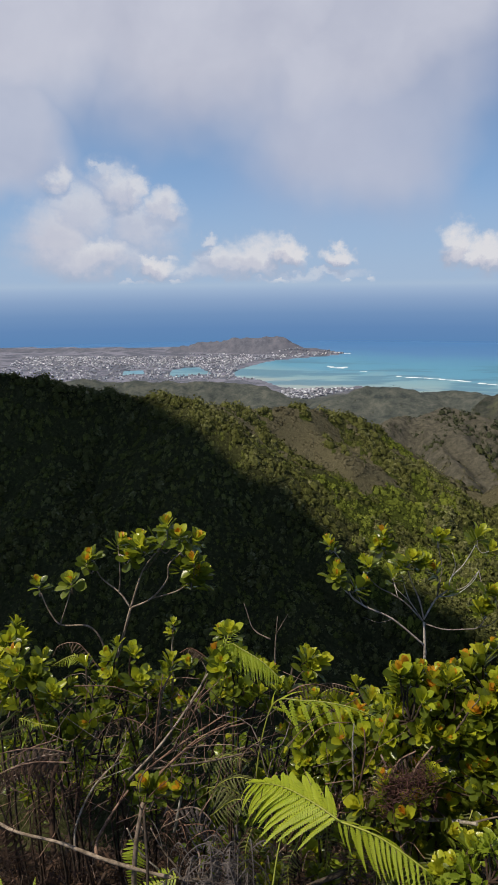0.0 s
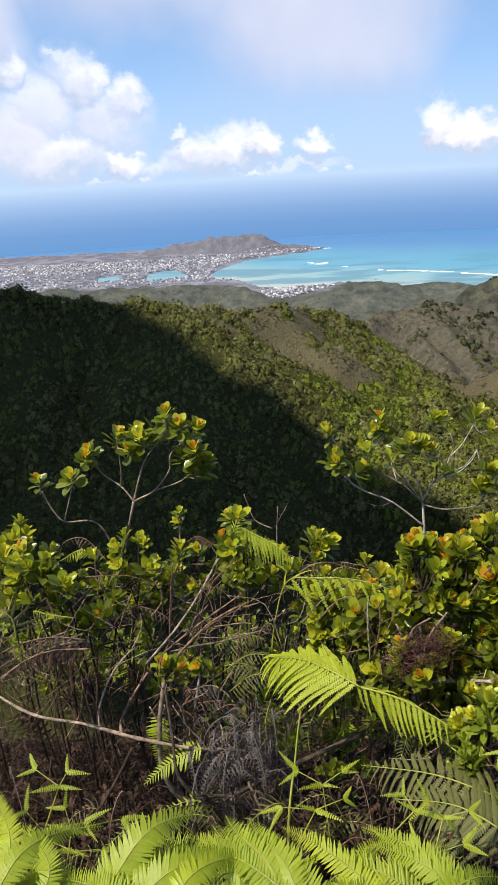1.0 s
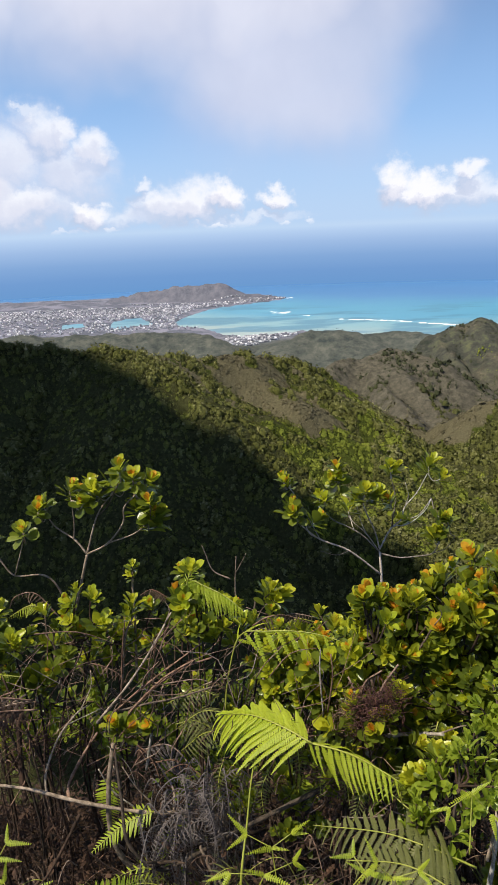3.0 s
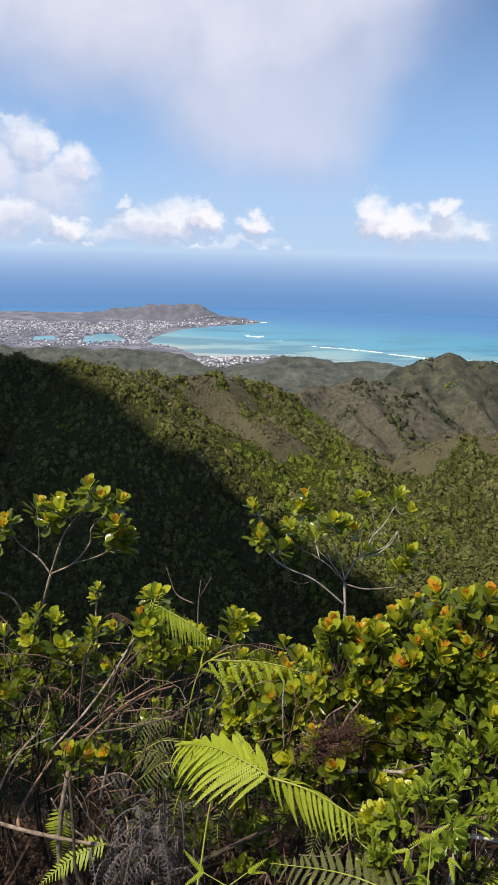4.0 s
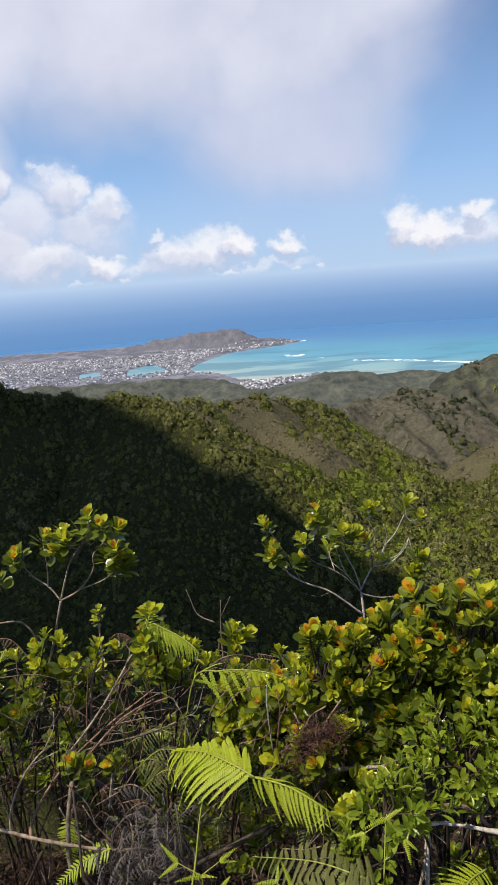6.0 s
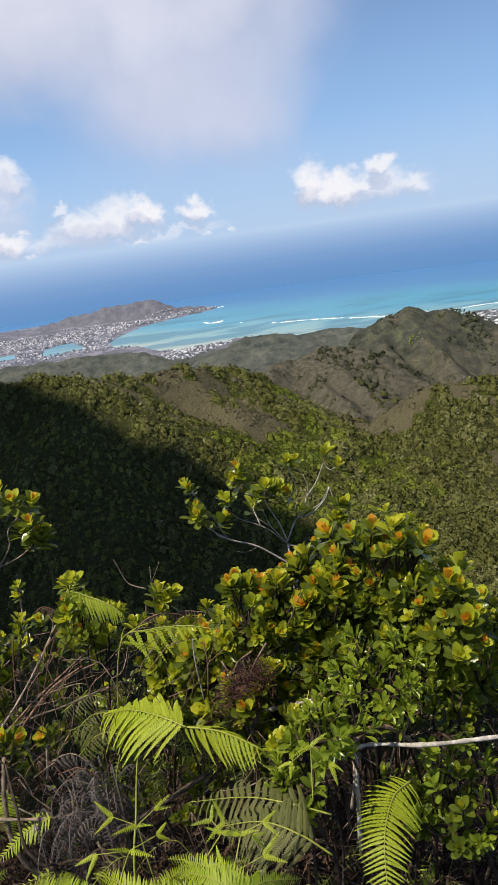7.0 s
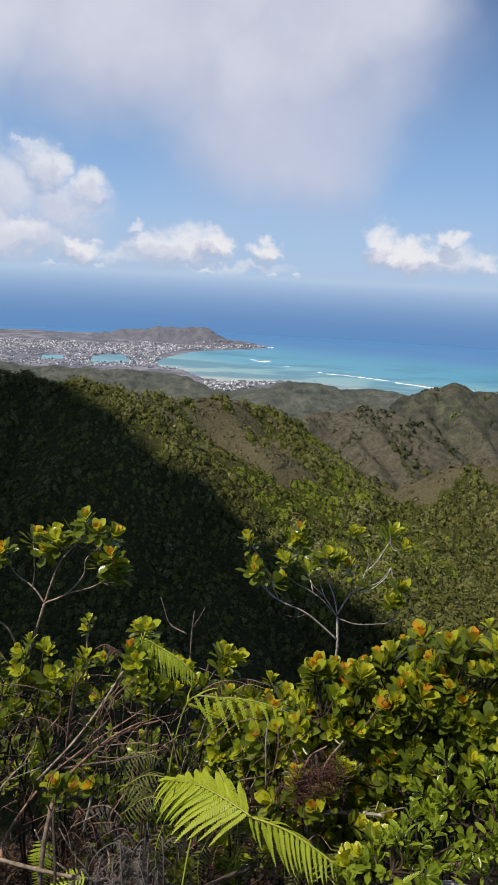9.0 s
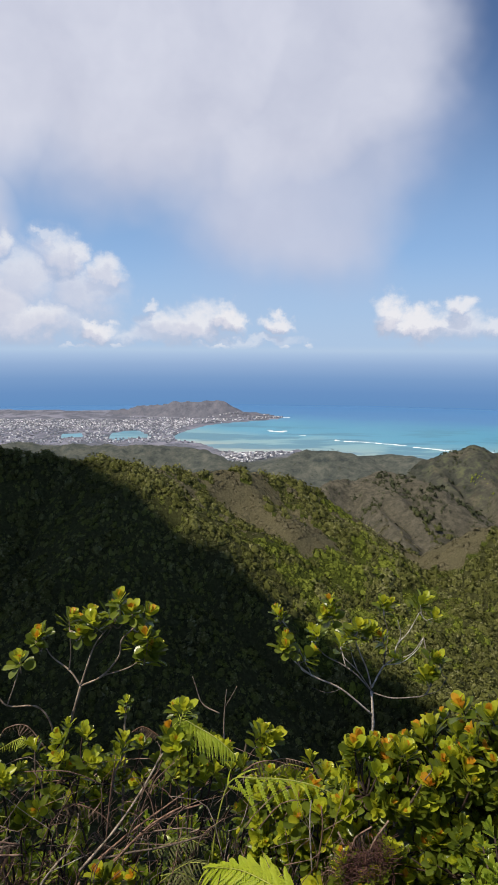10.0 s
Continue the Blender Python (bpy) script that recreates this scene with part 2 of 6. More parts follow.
col = n.mix(n.span(reach, 3650, 4650), mid, deep)
col = n.mix(n.span(reach, 3550, 3150), col, shallow)
col = n.mix(n.math("MULTIPLY", n.span(reach, 3150, 2850), 0.8), col, sand)
reef = n.span(n.noise(n.vec("MULTIPLY", p, (0.4, 1.0, 1.0)), 0.006, 4, 0.6), 0.47, 0.57)
col = n.mix(n.math("MULTIPLY", reef, n.span(reach, 4050, 3650, 0.0, 0.78)), col, (0.055, 0.175, 0.255))
surface(n, col, 0.35, n.noise(p, 0.05, 4, 0.6), 1.0, 0.25, spec=0.25)

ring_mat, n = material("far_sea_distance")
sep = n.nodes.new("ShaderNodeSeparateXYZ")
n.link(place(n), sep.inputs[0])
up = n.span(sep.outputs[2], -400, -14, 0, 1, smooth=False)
# glowing backdrop: sea colours and horizon haze painted by height
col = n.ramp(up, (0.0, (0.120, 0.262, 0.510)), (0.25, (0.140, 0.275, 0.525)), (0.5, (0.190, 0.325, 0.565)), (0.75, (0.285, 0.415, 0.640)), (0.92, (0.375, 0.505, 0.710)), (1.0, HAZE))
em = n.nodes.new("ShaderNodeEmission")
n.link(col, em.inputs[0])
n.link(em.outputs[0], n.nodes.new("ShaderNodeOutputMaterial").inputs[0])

foam_mat, n = material("breaking_foam")
surface(n, n.mix(n.noise(place(n), 0.05, 4, 0.6), (0.6, 0.68, 0.70), (0.85, 0.88, 0.88)), 0.8)
house_mat, n = material("painted_houses")
# blue-grey cast of the house colours stands in for distance haze
surface(n, n.ramp(island(n), (0.0, (0.14, 0.145, 0.17)), (0.4, (0.27, 0.27, 0.30)), (0.75, (0.50, 0.50, 0.53)), (1.0, (0.86, 0.85, 0.87))), 0.7)


# ---- land ----
def lattice(ix, iy, seed):
    h = (ix * 374761393 + iy * 668265263 + seed * 144269504) & 0x7FFFFFFF
    h = ((h ^ (h >> 13)) * 1274126177) & 0x7FFFFFFF
    return ((h ^ (h >> 16)) & 0xFFFF) / 65535.0


def ripple(x, y, size, octaves=4, seed=1, gain=0.5):
    """Smooth fractal noise from -1 to 1 over the plan."""
    total, amp, norm = np.zeros_like(x), 1.0, 0.0
    for k in range(octaves):
        u, v = x / size, y / size
        iu, iv = np.floor(u).astype(np.int64), np.floor(v).astype(np.int64)
        fu, fv = u - iu, v - iv
        fu, fv = fu * fu * (3 - 2 * fu), fv * fv * (3 - 2 * fv)
        a, b = lattice(iu, iv, seed + k), lattice(iu + 1, iv, seed + k)
        c, d = lattice(iu, iv + 1, seed + k), lattice(iu + 1, iv + 1, seed + k)
        total += amp * ((a + (b - a) * fu) * (1 - fv) + (c + (d - c) * fu) * fv)
        norm += amp
        amp, size = amp * gain, size / 2
    return total / norm * 2 - 1


# crest lines (x, y, z), the slopes to the left and right of their way, and their rounding
RIDGES = [
    ([(-6, 398, -70), (19, 372, -88), (46, 352, -105), (67, 330, -118)], 0.6, 0.6, 2.5),
    ([(-50, 332, -55), (-21, 318, -75), (0, 300, -92), (15, 280, -105)], 0.6, 0.6, 2.5),
    ([(44, 438, -91), (66, 405, -110), (85, 375, -124), (105, 340, -133)], 0.6, 0.6, 2.5),
    ([(-40, 374, -71), (-15, 350, -85), (10, 328, -98), (30, 308, -110)], 0.6, 0.6, 2.0),
    ([(26, 409, -83), (48, 388, -97), (72, 366, -112), (90, 348, -123)], 0.6, 0.6, 2.0),
    ([(-96, 335, -54), (-84, 305, -78), (-76, 280, -98), (-70, 255, -116)], 0.8, 0.8, 3),
    ([(-125, 332, -48), (-116, 300, -76), (-108, 270, -100), (-100, 245, -118)], 0.8, 0.8, 3),
    ([(-72, 333, -54), (-52, 300, -80), (-38, 272, -102), (-26, 250, -118)], 0.8, 0.8, 3),
    ([(-175, 330, -37), (-110, 330, -50), (-96, 335, -54), (-77, 335, -54), (-53, 330, -55)], 1.1, 1.3, 6),
    ([(-53, 330, -55), (-20, 300, -77), (3, 275, -98), (23, 255, -112), (41, 240, -126), (60, 215, -150)], 0.75, 1.3, 4),
    ([(-53, 330, -55), (-34, 380, -69), (-6, 400, -71), (15, 420, -80), (44, 440, -92), (75, 430, -112), (103, 420, -127), (130, 400, -146)], 0.9, 0.75, 6),
    ([(112, 440, -146), (122, 406, -133), (130, 392, -116), (138, 390, -107), (148, 389, -105), (159, 390, -107), (172, 390, -106), (178, 391, -105), (186, 393, -109), (205, 400, -122), (260, 430, -150)], 0.75, 0.62, 6),
    ([(80, 700, -140), (117, 750, -144), (162, 750, -134), (186, 730, -143), (206, 700, -159), (228, 680, -169), (250, 630, -178)], 0.6, 0.5, 10),
    ([(116, 745, -144), (126, 640, -150), (136, 560, -166)], 0.75, 0.75, 4),
    ([(128, 742, -141), (150, 660, -150), (170, 610, -164), (196, 580, -180)], 0.7, 0.6, 3),
    ([(144, 745, -138), (155, 650, -153), (167, 575, -171)], 0.75, 0.75, 4),
    ([(262, 1000, -182), (285, 1000, -166), (312, 1000, -150), (340, 1000, -144), (392, 1000, -152), (426, 1000, -173), (471, 1000, -214), (540, 1020, -265)], 0.6, 0.45, 14),
    ([(276, 1000, -159), (268, 880, -177), (284, 790, -197)], 0.7, 0.7, 6),
    ([(335, 1000, -152), (336, 900, -181), (329, 800, -196)], 0.7, 0.7, 6),
    ([(100, 1560, -255), (121, 1600, -242), (145, 1600, -237), (192, 1600, -235), (253, 1600, -240), (313, 1600, -245), (379, 1600, -246), (430, 1500, -250)], 0.5, 0.35, 20),
    ([(-900, 1800, -252), (-599, 1800, -246), (-401, 1800, -252), (-251, 1800, -250), (-151, 1800, -258), (-74, 1750, -267), (-20, 1680, -290), (60, 1640, -310)], 0.4, 0.35, 20),
    ([(-880, 4150, -398), (-773, 4150, -363), (-682, 4150, -350), (-501, 4150, -327), (-430, 4150, -308), (-306, 4150, -295), (-179, 4150, -298), (-113, 4150, -328), (1, 4120, -365), (104, 4080, -382), (225, 4010, -397)], 0.5, 0.42, 12),
    ([(-2400, 4150, -380), (-1362, 4150, -382), (-1031, 4150, -390), (-900, 4150, -397)], 0.2, 0.2, 20),
]
SEA = [(229, 3997), (101, 3846), (-24, 3762), (-199, 3603), (-296, 3362), (-333, 3129), (-307, 2995), (-184, 2869), (-102, 2692), (-39, 2604), (69, 2644),
       (206, 2714), (330, 2480), (700, 2330), (980, 2440), (1064, 2491), (1176, 2487), (2500, 2200), (7000, 2000), (7000, 7000), (-7000, 7000), (-7000, 4480), (-1400, 4420), (-200, 4400), (120, 4230)]
LAGOONS = [[(-602, 2967), (-639, 3197), (-609, 3281), (-523, 3323), (-422, 3073), (-516, 3037)], [(-829, 3027), (-857, 3163), (-782, 3222), (-729, 3062)]]


def shore_distance(x, y, ring):
    """Distance to a closed outline, positive inside."""
    best, inside = np.full(x.shape, 1e9), np.zeros(x.shape, bool)
    for (ax, ay), (bx, by) in zip(ring, ring[1:] + ring[:1]):
        dx, dy = bx - ax, by - ay
        t = np.clip(((x - ax) * dx + (y - ay) * dy) / (dx * dx + dy * dy), 0, 1)
        best = np.minimum(best, np.hypot(x - ax - t * dx, y - ay - t * dy))
        if dy:
            inside ^= ((ay > y) != (by > y)) & (x < ax + (y - ay) * dx / dy)
    return np.where(inside, best, -best)


def land(x, y):
    """The height of the ground over the plan."""
    r = np.hypot(x, y)
    wx = x + 5 * ripple(x, y, 45, 3, 5) * np.clip((r - 120) / 100, 0, 1) + np.clip(r / 2000, 0, 1) * 25 * ripple(x, y, 160, 3, 9)
    wy = y + 5 * ripple(x, y, 45, 3, 15) * np.clip((r - 120) / 100, 0, 1)
    base = np.interp(r, [0, 200, 300, 600, 1000, 1700, 2350, 2600], [-180, -175, -172, -215, -260, -330, -392, -396])
    z, off = base, np.full(x.shape, 60.0)
    for crest, left, right, round_off in RIDGES:
        for (ax, ay, az), (bx, by, bz) in zip(crest, crest[1:]):
            dx, dy = bx - ax, by - ay
            l2 = dx * dx + dy * dy
            t = np.clip(((wx - ax) * dx + (wy - ay) * dy) / l2, 0, 1)
            ox, oy = wx - ax - t * dx, wy - ay - t * dy
            d = np.hypot(ox, oy)
            slope = np.where(dx * oy - dy * ox > 0, left, right)
            off = np.minimum(off, d)
            z = np.maximum(z, az + t * (bz - az) - slope * (np.sqrt(d * d + round_off**2) - round_off))
    # the sunny flank between the spur and the next hollow
    s = (x + 20) * 0.70 + (y - 300) * 0.713
    bench = -112 - 0.225 * x + 0.015 * y - 0.9 * np.maximum(0, 235 - r) - 0.8 * np.maximum(0, r - 415) - 1.2 * np.maximum(0, 6 - s) - 0.5 * np.maximum(0, x - 150)
    z = np.maximum(z, bench)
    rough = np.clip((r - 150) / 150, 0, 1)
    z = z + rough * (2.2 * ripple(x, y, 38, 5, 21) + 1.4 * ripple(x, y, 14, 3, 31)) * np.interp(r, [0, 1000, 2300, 2500], [1, 2.2, 2.2, 0.3])
    # ribs running down the sunny flank
    z = z + np.interp(r, [250, 300, 420, 470], [0, 3.2, 3.2, 0]) * np.clip((x + 20) / 30, 0, 1) * (1 - 2 * np.abs(ripple(x * 0.55 - y * 0.83, (x * 0.83 + y * 0.55) * 0.3, 24, 3, 45)))
    # gullies down the flanks
    z = z - np.interp(r, [220, 330, 700, 2300, 2500], [0, 4, 13, 20, 0]) * (1 - np.abs(ripple(x + 0.45 * y, y * 0.3, 75, 3, 41))) ** 3 * np.clip((z - base) / 40, 0, 1) * np.clip(off / 45, 0, 1)
    z = z - np.interp(r, [480, 560, 1100, 1300], [0, 7, 10, 0]) * (1 - np.abs(ripple(x + 0.5 * y, y * 0.25, 30, 3, 43))) ** 2.5 * np.clip(off / 20, 0, 1)
    # fine ribs and hollows along the fall of the slopes
    u, v = 0.68 * x + 0.73 * y, 0.73 * x - 0.68 * y
    z = z + np.interp(r, [220, 260, 430, 520], [0, 1, 1, 0]) * np.clip((x + 40) / 30, 0, 1) * 2.6 * ripple(u, v * 0.22, 11, 3, 47)
    z = z + np.interp(r, [200, 240, 340, 380], [0, 1, 1, 0]) * np.clip((-20 - x) / 30, 0, 1) * 3.4 * ripple(x + 0.35 * y, y * 0.25, 16, 3, 48)
    z = z + np.interp(r, [480, 560, 1150, 1300], [0, 1, 1, 0]) * 13.0 * (0.45 - np.abs(ripple(x * 0.8 + 0.55 * y, (0.55 * x - 0.8 * y) * 0.3, 46, 4, 49)))
    z = np.where(r > 3300, z - np.clip(z + 392, 0, 30) * 0.9 * np.abs(ripple(x, y * 0.25, 80, 3, 51)), z)
    wet = shore_distance(x + 12 * ripple(x, y, 120, 2, 61), y, SEA)
    z = np.where(r > 2000, np.minimum(z, np.interp(wet, [-40, -5, 5, 60], [400, -397.5, -402, -410])), z)
    for ring in LAGOONS:
        z = np.where(r > 2000, np.minimum(z, np.interp(shore_distance(x, y, ring), [-30, -4, 4], [400, -397.5, -404])), z)
    # the camera's own ridge: a narrow crest that breaks away in front
    q = y - 0.8 + 0.10 * np.abs(x)
    front = np.where(q > 0, -0.5 * np.minimum(q, 2.0) - 0.95 * np.maximum(q - 2.0, 0), 0)
    side = -0.55 * np.maximum(np.abs(x) - 4, 0)
    behind = 0.05 * np.maximum(-y - 3, 0)
    own = np.minimum(front, side) + behind + 0.05 * ripple(x, y, 0.9, 4, 71) + 1.2 * ripple(x, y, 14, 4, 72) * np.clip((r - 6) / 20, 0, 1)
    return np.maximum(z, own)


def covers(x, y):
    """What grows at a place: 0 trees, 0.22 fern dulled for the shaded flank, 0.5 bright fern carpet, 1 dry brown brush.
    """
    wob, small = ripple(x, y, 20, 4, 91), ripple(x, y, 7, 3, 93)
    u, v = 0.68 * x + 0.73 * y + 9 * wob, 0.73 * x - 0.68 * y + 14 * ripple(x, y, 26, 3, 92)
    streak = ripple(0.68 * x + 0.73 * y, (0.73 * x - 0.68 * y) * 0.16, 8, 3, 96)
    # brush on the ribs, trees in the hollows between them
    brown = (u > 255) & (u < 304) & (v > -310) & (v < -211) & (streak + 0.5 * small > -0.26)
    brown |= (u > 304) & (u < 345) & (v < -225) & (streak + 0.3 * small > 0.34)
    brown |= (np.hypot((x - 121) / 26, (y - 404) / 26) + 0.4 * wob < 1)
    brown |= (u > 352) & (v < -190) & (x < 118) & (streak > -0.3)
    brown |= (v > -175) & (u > 285) & (streak + 0.6 * wob > 0.40)
    brown |= (u < 255) & (u > 215) & (v < -215) & (streak + 0.6 * small > 0.12)
    brown |= (y > 445) & (wob > -0.2)
    fern = (v > -213) & (v < -110) & (u > 200) & (u < 336) & (small + 0.35 * wob > np.interp(v, [-213, -190, -150, -110], [-0.25, -0.16, -0.02, 0.3]))
    fern |= (np.hypot((x - 60) / 12, (y - 425) / 10) + 0.5 * wob < 1)
    # the flank in shade: brush left out, fern colour dulled to deepen it
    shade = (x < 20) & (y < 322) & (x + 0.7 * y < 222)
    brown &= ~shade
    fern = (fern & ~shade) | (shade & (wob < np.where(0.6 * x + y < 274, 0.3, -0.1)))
    return np.where(fern, np.where(shade, 0.22, 0.5), np.where(brown, 1.0, 0.0))


def part(name, data, mat, parent=None, label="", m=None):
    """One mesh object, of a bmesh or ready mesh, under a thing or under a part."""
    if isinstance(data, bmesh.types.BMesh):
        mesh = bpy.data.meshes.new(name)
        data.to_mesh(mesh)
        data.free()
        data = mesh
    if mat is not None and not data.materials:
        data.materials.append(mat)
    ob = new(name, data)
    if parent is not None:
        ob.parent = parent
    if m is not None:
        ob.matrix_basis = m
    return tagged(ob, label)


def mesh_of(name, verts, faces, smooth=False):
    mesh = bpy.data.meshes.new(name)
    mesh.from_pydata(verts, [], faces)
    if smooth:
        mesh.polygons.foreach_set("use_smooth", [True] * len(mesh.polygons))
    return mesh


def quad_mesh(name, verts, quads, smooth=False):
    """A mesh from arrays of corners and of four-cornered faces."""
    mesh = bpy.data.meshes.new(name)
    verts, quads = np.asarray(verts, np.float32), np.asarray(quads, np.int32)
    k = quads.shape[1]
    mesh.vertices.add(len(verts))
    mesh.vertices.foreach_set("co", verts.ravel())
    mesh.loops.add(quads.size)
    mesh.loops.foreach_set("vertex_index", quads.ravel())
    mesh.polygons.add(len(quads))
    mesh.polygons.foreach_set("loop_start", np.arange(0, quads.size, k, dtype=np.int32))
    if smooth:
        mesh.polygons.foreach_set("use_smooth", np.ones(len(quads), bool))
    mesh.update(calc_edges=True)
    return mesh


angles = np.radians(np.concatenate([np.linspace(-180, -42, 36)[:-1], np.linspace(-42, 48, 490), np.linspace(48, 180, 34)[1:]]))
radii = np.concatenate([[0.02], np.geomspace(0.4, 4870, 450)])
A, R = np.meshgrid(angles, radii)
X, Y = R * np.sin(A), R * np.cos(A)
Z = land(X, Y)
grid = np.arange(X.size).reshape(X.shape)
quads = np.stack([grid[:-1, :-1], grid[:-1, 1:], grid[1:, 1:], grid[1:, :-1]], -1).reshape(-1, 4)
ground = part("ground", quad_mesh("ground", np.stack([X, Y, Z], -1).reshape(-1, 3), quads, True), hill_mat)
far_r = np.hypot(X, Y)
carpet = ground.data.attributes.new("cover", "FLOAT", "POINT")
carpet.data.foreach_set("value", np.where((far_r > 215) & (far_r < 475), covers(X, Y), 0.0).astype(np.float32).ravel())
tagged(ground, "steep green and brown ridges falling to a coastal plain", "ground", kind="structure")

# ---- sea ----
bm = bmesh.new()
bmesh.ops.create_circle(bm, cap_ends=True, segments=96, radius=4875)
sea = part("water", bm, sea_mat, m=pose(0, 0, -400))
tagged(sea, "turquoise reef water turning deep blue offshore", "sea", kind="structure")
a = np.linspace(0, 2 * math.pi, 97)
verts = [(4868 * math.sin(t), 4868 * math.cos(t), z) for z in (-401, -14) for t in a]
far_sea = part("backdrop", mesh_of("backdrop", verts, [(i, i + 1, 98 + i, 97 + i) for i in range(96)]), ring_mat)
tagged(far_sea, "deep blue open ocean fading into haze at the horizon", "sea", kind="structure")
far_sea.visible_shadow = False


def surf(name, way, width, seed):
    """A broken white line of surf along a way over the reef."""
    rnd = random.Random(seed)
    bm = bmesh.new()
    for (ax, ay), (bx, by) in zip(way, way[1:]):
        k = max(2, int(math.hypot(bx - ax, by - ay) / 14))
        for i in range(k):
            if rnd.random() < 0.2:
                continue
            x, y = ax + (bx - ax) * (i + rnd.random()) / k, ay + (by - ay) * (i + rnd.random()) / k
            m = Matrix.LocRotScale((x, y + rnd.uniform(-0.4, 0.4) * width, -399.9), Euler((0, 0, math.atan2(by - ay, bx - ax))), (rnd.uniform(6, 24), width * rnd.uniform(0.3, 1.3), rnd.uniform(0.8, 3.2)))
            bmesh.ops.create_icosphere(bm, subdivisions=1, radius=1, matrix=m)
    return tagged(part(name, bm, foam_mat), "white breaking surf on the outer reef", "surf", kind="stuff")


surf("surf", [(377, 3013), (559, 2918), (684, 2829)], 13, 1)
surf("surf", [(690, 2800), (793, 2714), (900, 2690)], 16, 2)
surf("surf", [(930, 2680), (1040, 2632), (1242, 2623), (1500, 2560)], 14, 3)
surf("surf", [(120, 3330), (150, 3300), (185, 3335)], 22, 4)
surf("surf", [(205, 3990), (250, 4015)], 14, 5)
surf("surf", [(95, 3380), (125, 3370)], 10, 6)
surf("surf", [(255, 3180), (300, 3160)], 6, 7)


# ---- towns ----
def town(name, ring, count, size, seed, label):
    """Many small gabled houses in rows on the plain."""
    rnd = np.random.RandomState(seed)
    ring_a = np.array(ring, float)
    lo, hi = ring_a.min(0), ring_a.max(0)
    p = rnd.uniform(lo, hi, (count * 6, 2))
    ang = 0.5
    turn = np.array([[math.cos(ang), -math.sin(ang)], [math.sin(ang), math.cos(ang)]])
    q = p @ turn
    q[:, 1] = np.round(q[:, 1] / 34) * 34 + rnd.uniform(-5, 5, len(q))
    p = q @ turn.T
    ok = shore_distance(p[:, 0], p[:, 1], ring) > 0
    z = land(p[:, 0], p[:, 1])
    p, z = p[ok & (z > -399)][:count], z[ok & (z > -399)][:count]
    verts, faces = [], []
    for (x, y), h0 in zip(p, z):
        w, d, h = size * rnd.uniform(0.5, 1.1), size * rnd.uniform(0.4, 0.8), rnd.uniform(2.2, 4.6)
        a = ang + (math.pi / 2 if rnd.rand() < 0.3 else 0)
        ca, sa, b = math.cos(a), math.sin(a), len(verts)
        for zz in (h0 - 2, h0 + h):
            for sx, sy in ((-w, -d), (w, -d), (w, d), (-w, d)):
                verts.append((x + sx * ca - sy * sa, y + sx * sa + sy * ca, zz))
        for sx in (-w, w):
            verts.append((x + sx * ca, y + sx * sa, h0 + h * 1.45))
        faces += [(b, b + 1, b + 5, b + 4), (b + 2, b + 3, b + 7, b + 6), (b + 1, b + 2, b + 6, b + 9, b + 5), (b + 3, b, b + 4, b + 8, b + 7), (b + 4, b + 5, b + 9, b + 8), (b + 6, b + 7, b + 8, b + 9)]
    return tagged(part(name, mesh_of(name, verts, faces), house_mat), label, "houses", kind="stuff")


town("town_houses", [(-1500, 3330), (-330, 3400), (-260, 3650), (-700, 3800), (-1600, 3800)], 2600, 4.4, 3, "pale houses of a coastal town on the plain")
town("town_houses", [(-1500, 2800), (-200, 2880), (-310, 3120), (-330, 3400), (-1500, 3300)], 1100, 4.6, 4, "houses and low buildings round the town's lagoons")
town("town_houses", [(-330, 3650), (-150, 3660), (220, 3990), (120, 4080), (-300, 3900), (-700, 3950)], 500, 4.2, 5, "white houses at the foot of the dry headland")
town("town_houses", [(-105, 2634), (-72, 2398), (0, 2330), (195, 2640), (66, 2630)], 480, 4.8, 6, "white beach houses beside the sandy bay")
town("town_houses", [(850, 1850), (1300, 1850), (1300, 2440), (980, 2440)], 600, 6.5, 7, "pale houses on the shore beyond the knoll")


# ---- the unseen cloud, added to shade the left ridge ----
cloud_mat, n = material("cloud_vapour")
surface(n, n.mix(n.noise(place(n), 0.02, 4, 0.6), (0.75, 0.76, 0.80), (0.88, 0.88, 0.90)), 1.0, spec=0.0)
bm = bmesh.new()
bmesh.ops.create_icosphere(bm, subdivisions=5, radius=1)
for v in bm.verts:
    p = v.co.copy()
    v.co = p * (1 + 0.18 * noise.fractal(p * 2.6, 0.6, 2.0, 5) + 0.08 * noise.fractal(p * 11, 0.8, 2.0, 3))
    # outline fitted so that its shadow's edge runs along the spur
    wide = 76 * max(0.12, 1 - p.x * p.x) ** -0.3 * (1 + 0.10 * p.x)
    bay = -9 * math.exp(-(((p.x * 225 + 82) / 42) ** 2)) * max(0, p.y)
    # near end kept short, leaving the foreground in sun
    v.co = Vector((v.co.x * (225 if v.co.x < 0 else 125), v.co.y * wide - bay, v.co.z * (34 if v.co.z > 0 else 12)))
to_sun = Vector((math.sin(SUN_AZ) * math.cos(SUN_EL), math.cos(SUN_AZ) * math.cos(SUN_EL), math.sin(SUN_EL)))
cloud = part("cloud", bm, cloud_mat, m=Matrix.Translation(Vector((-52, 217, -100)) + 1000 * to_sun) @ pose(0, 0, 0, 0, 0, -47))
tagged(cloud, "unseen low grey-white cloud placed sunward to shade the ridge", "cloud", kind="structure")


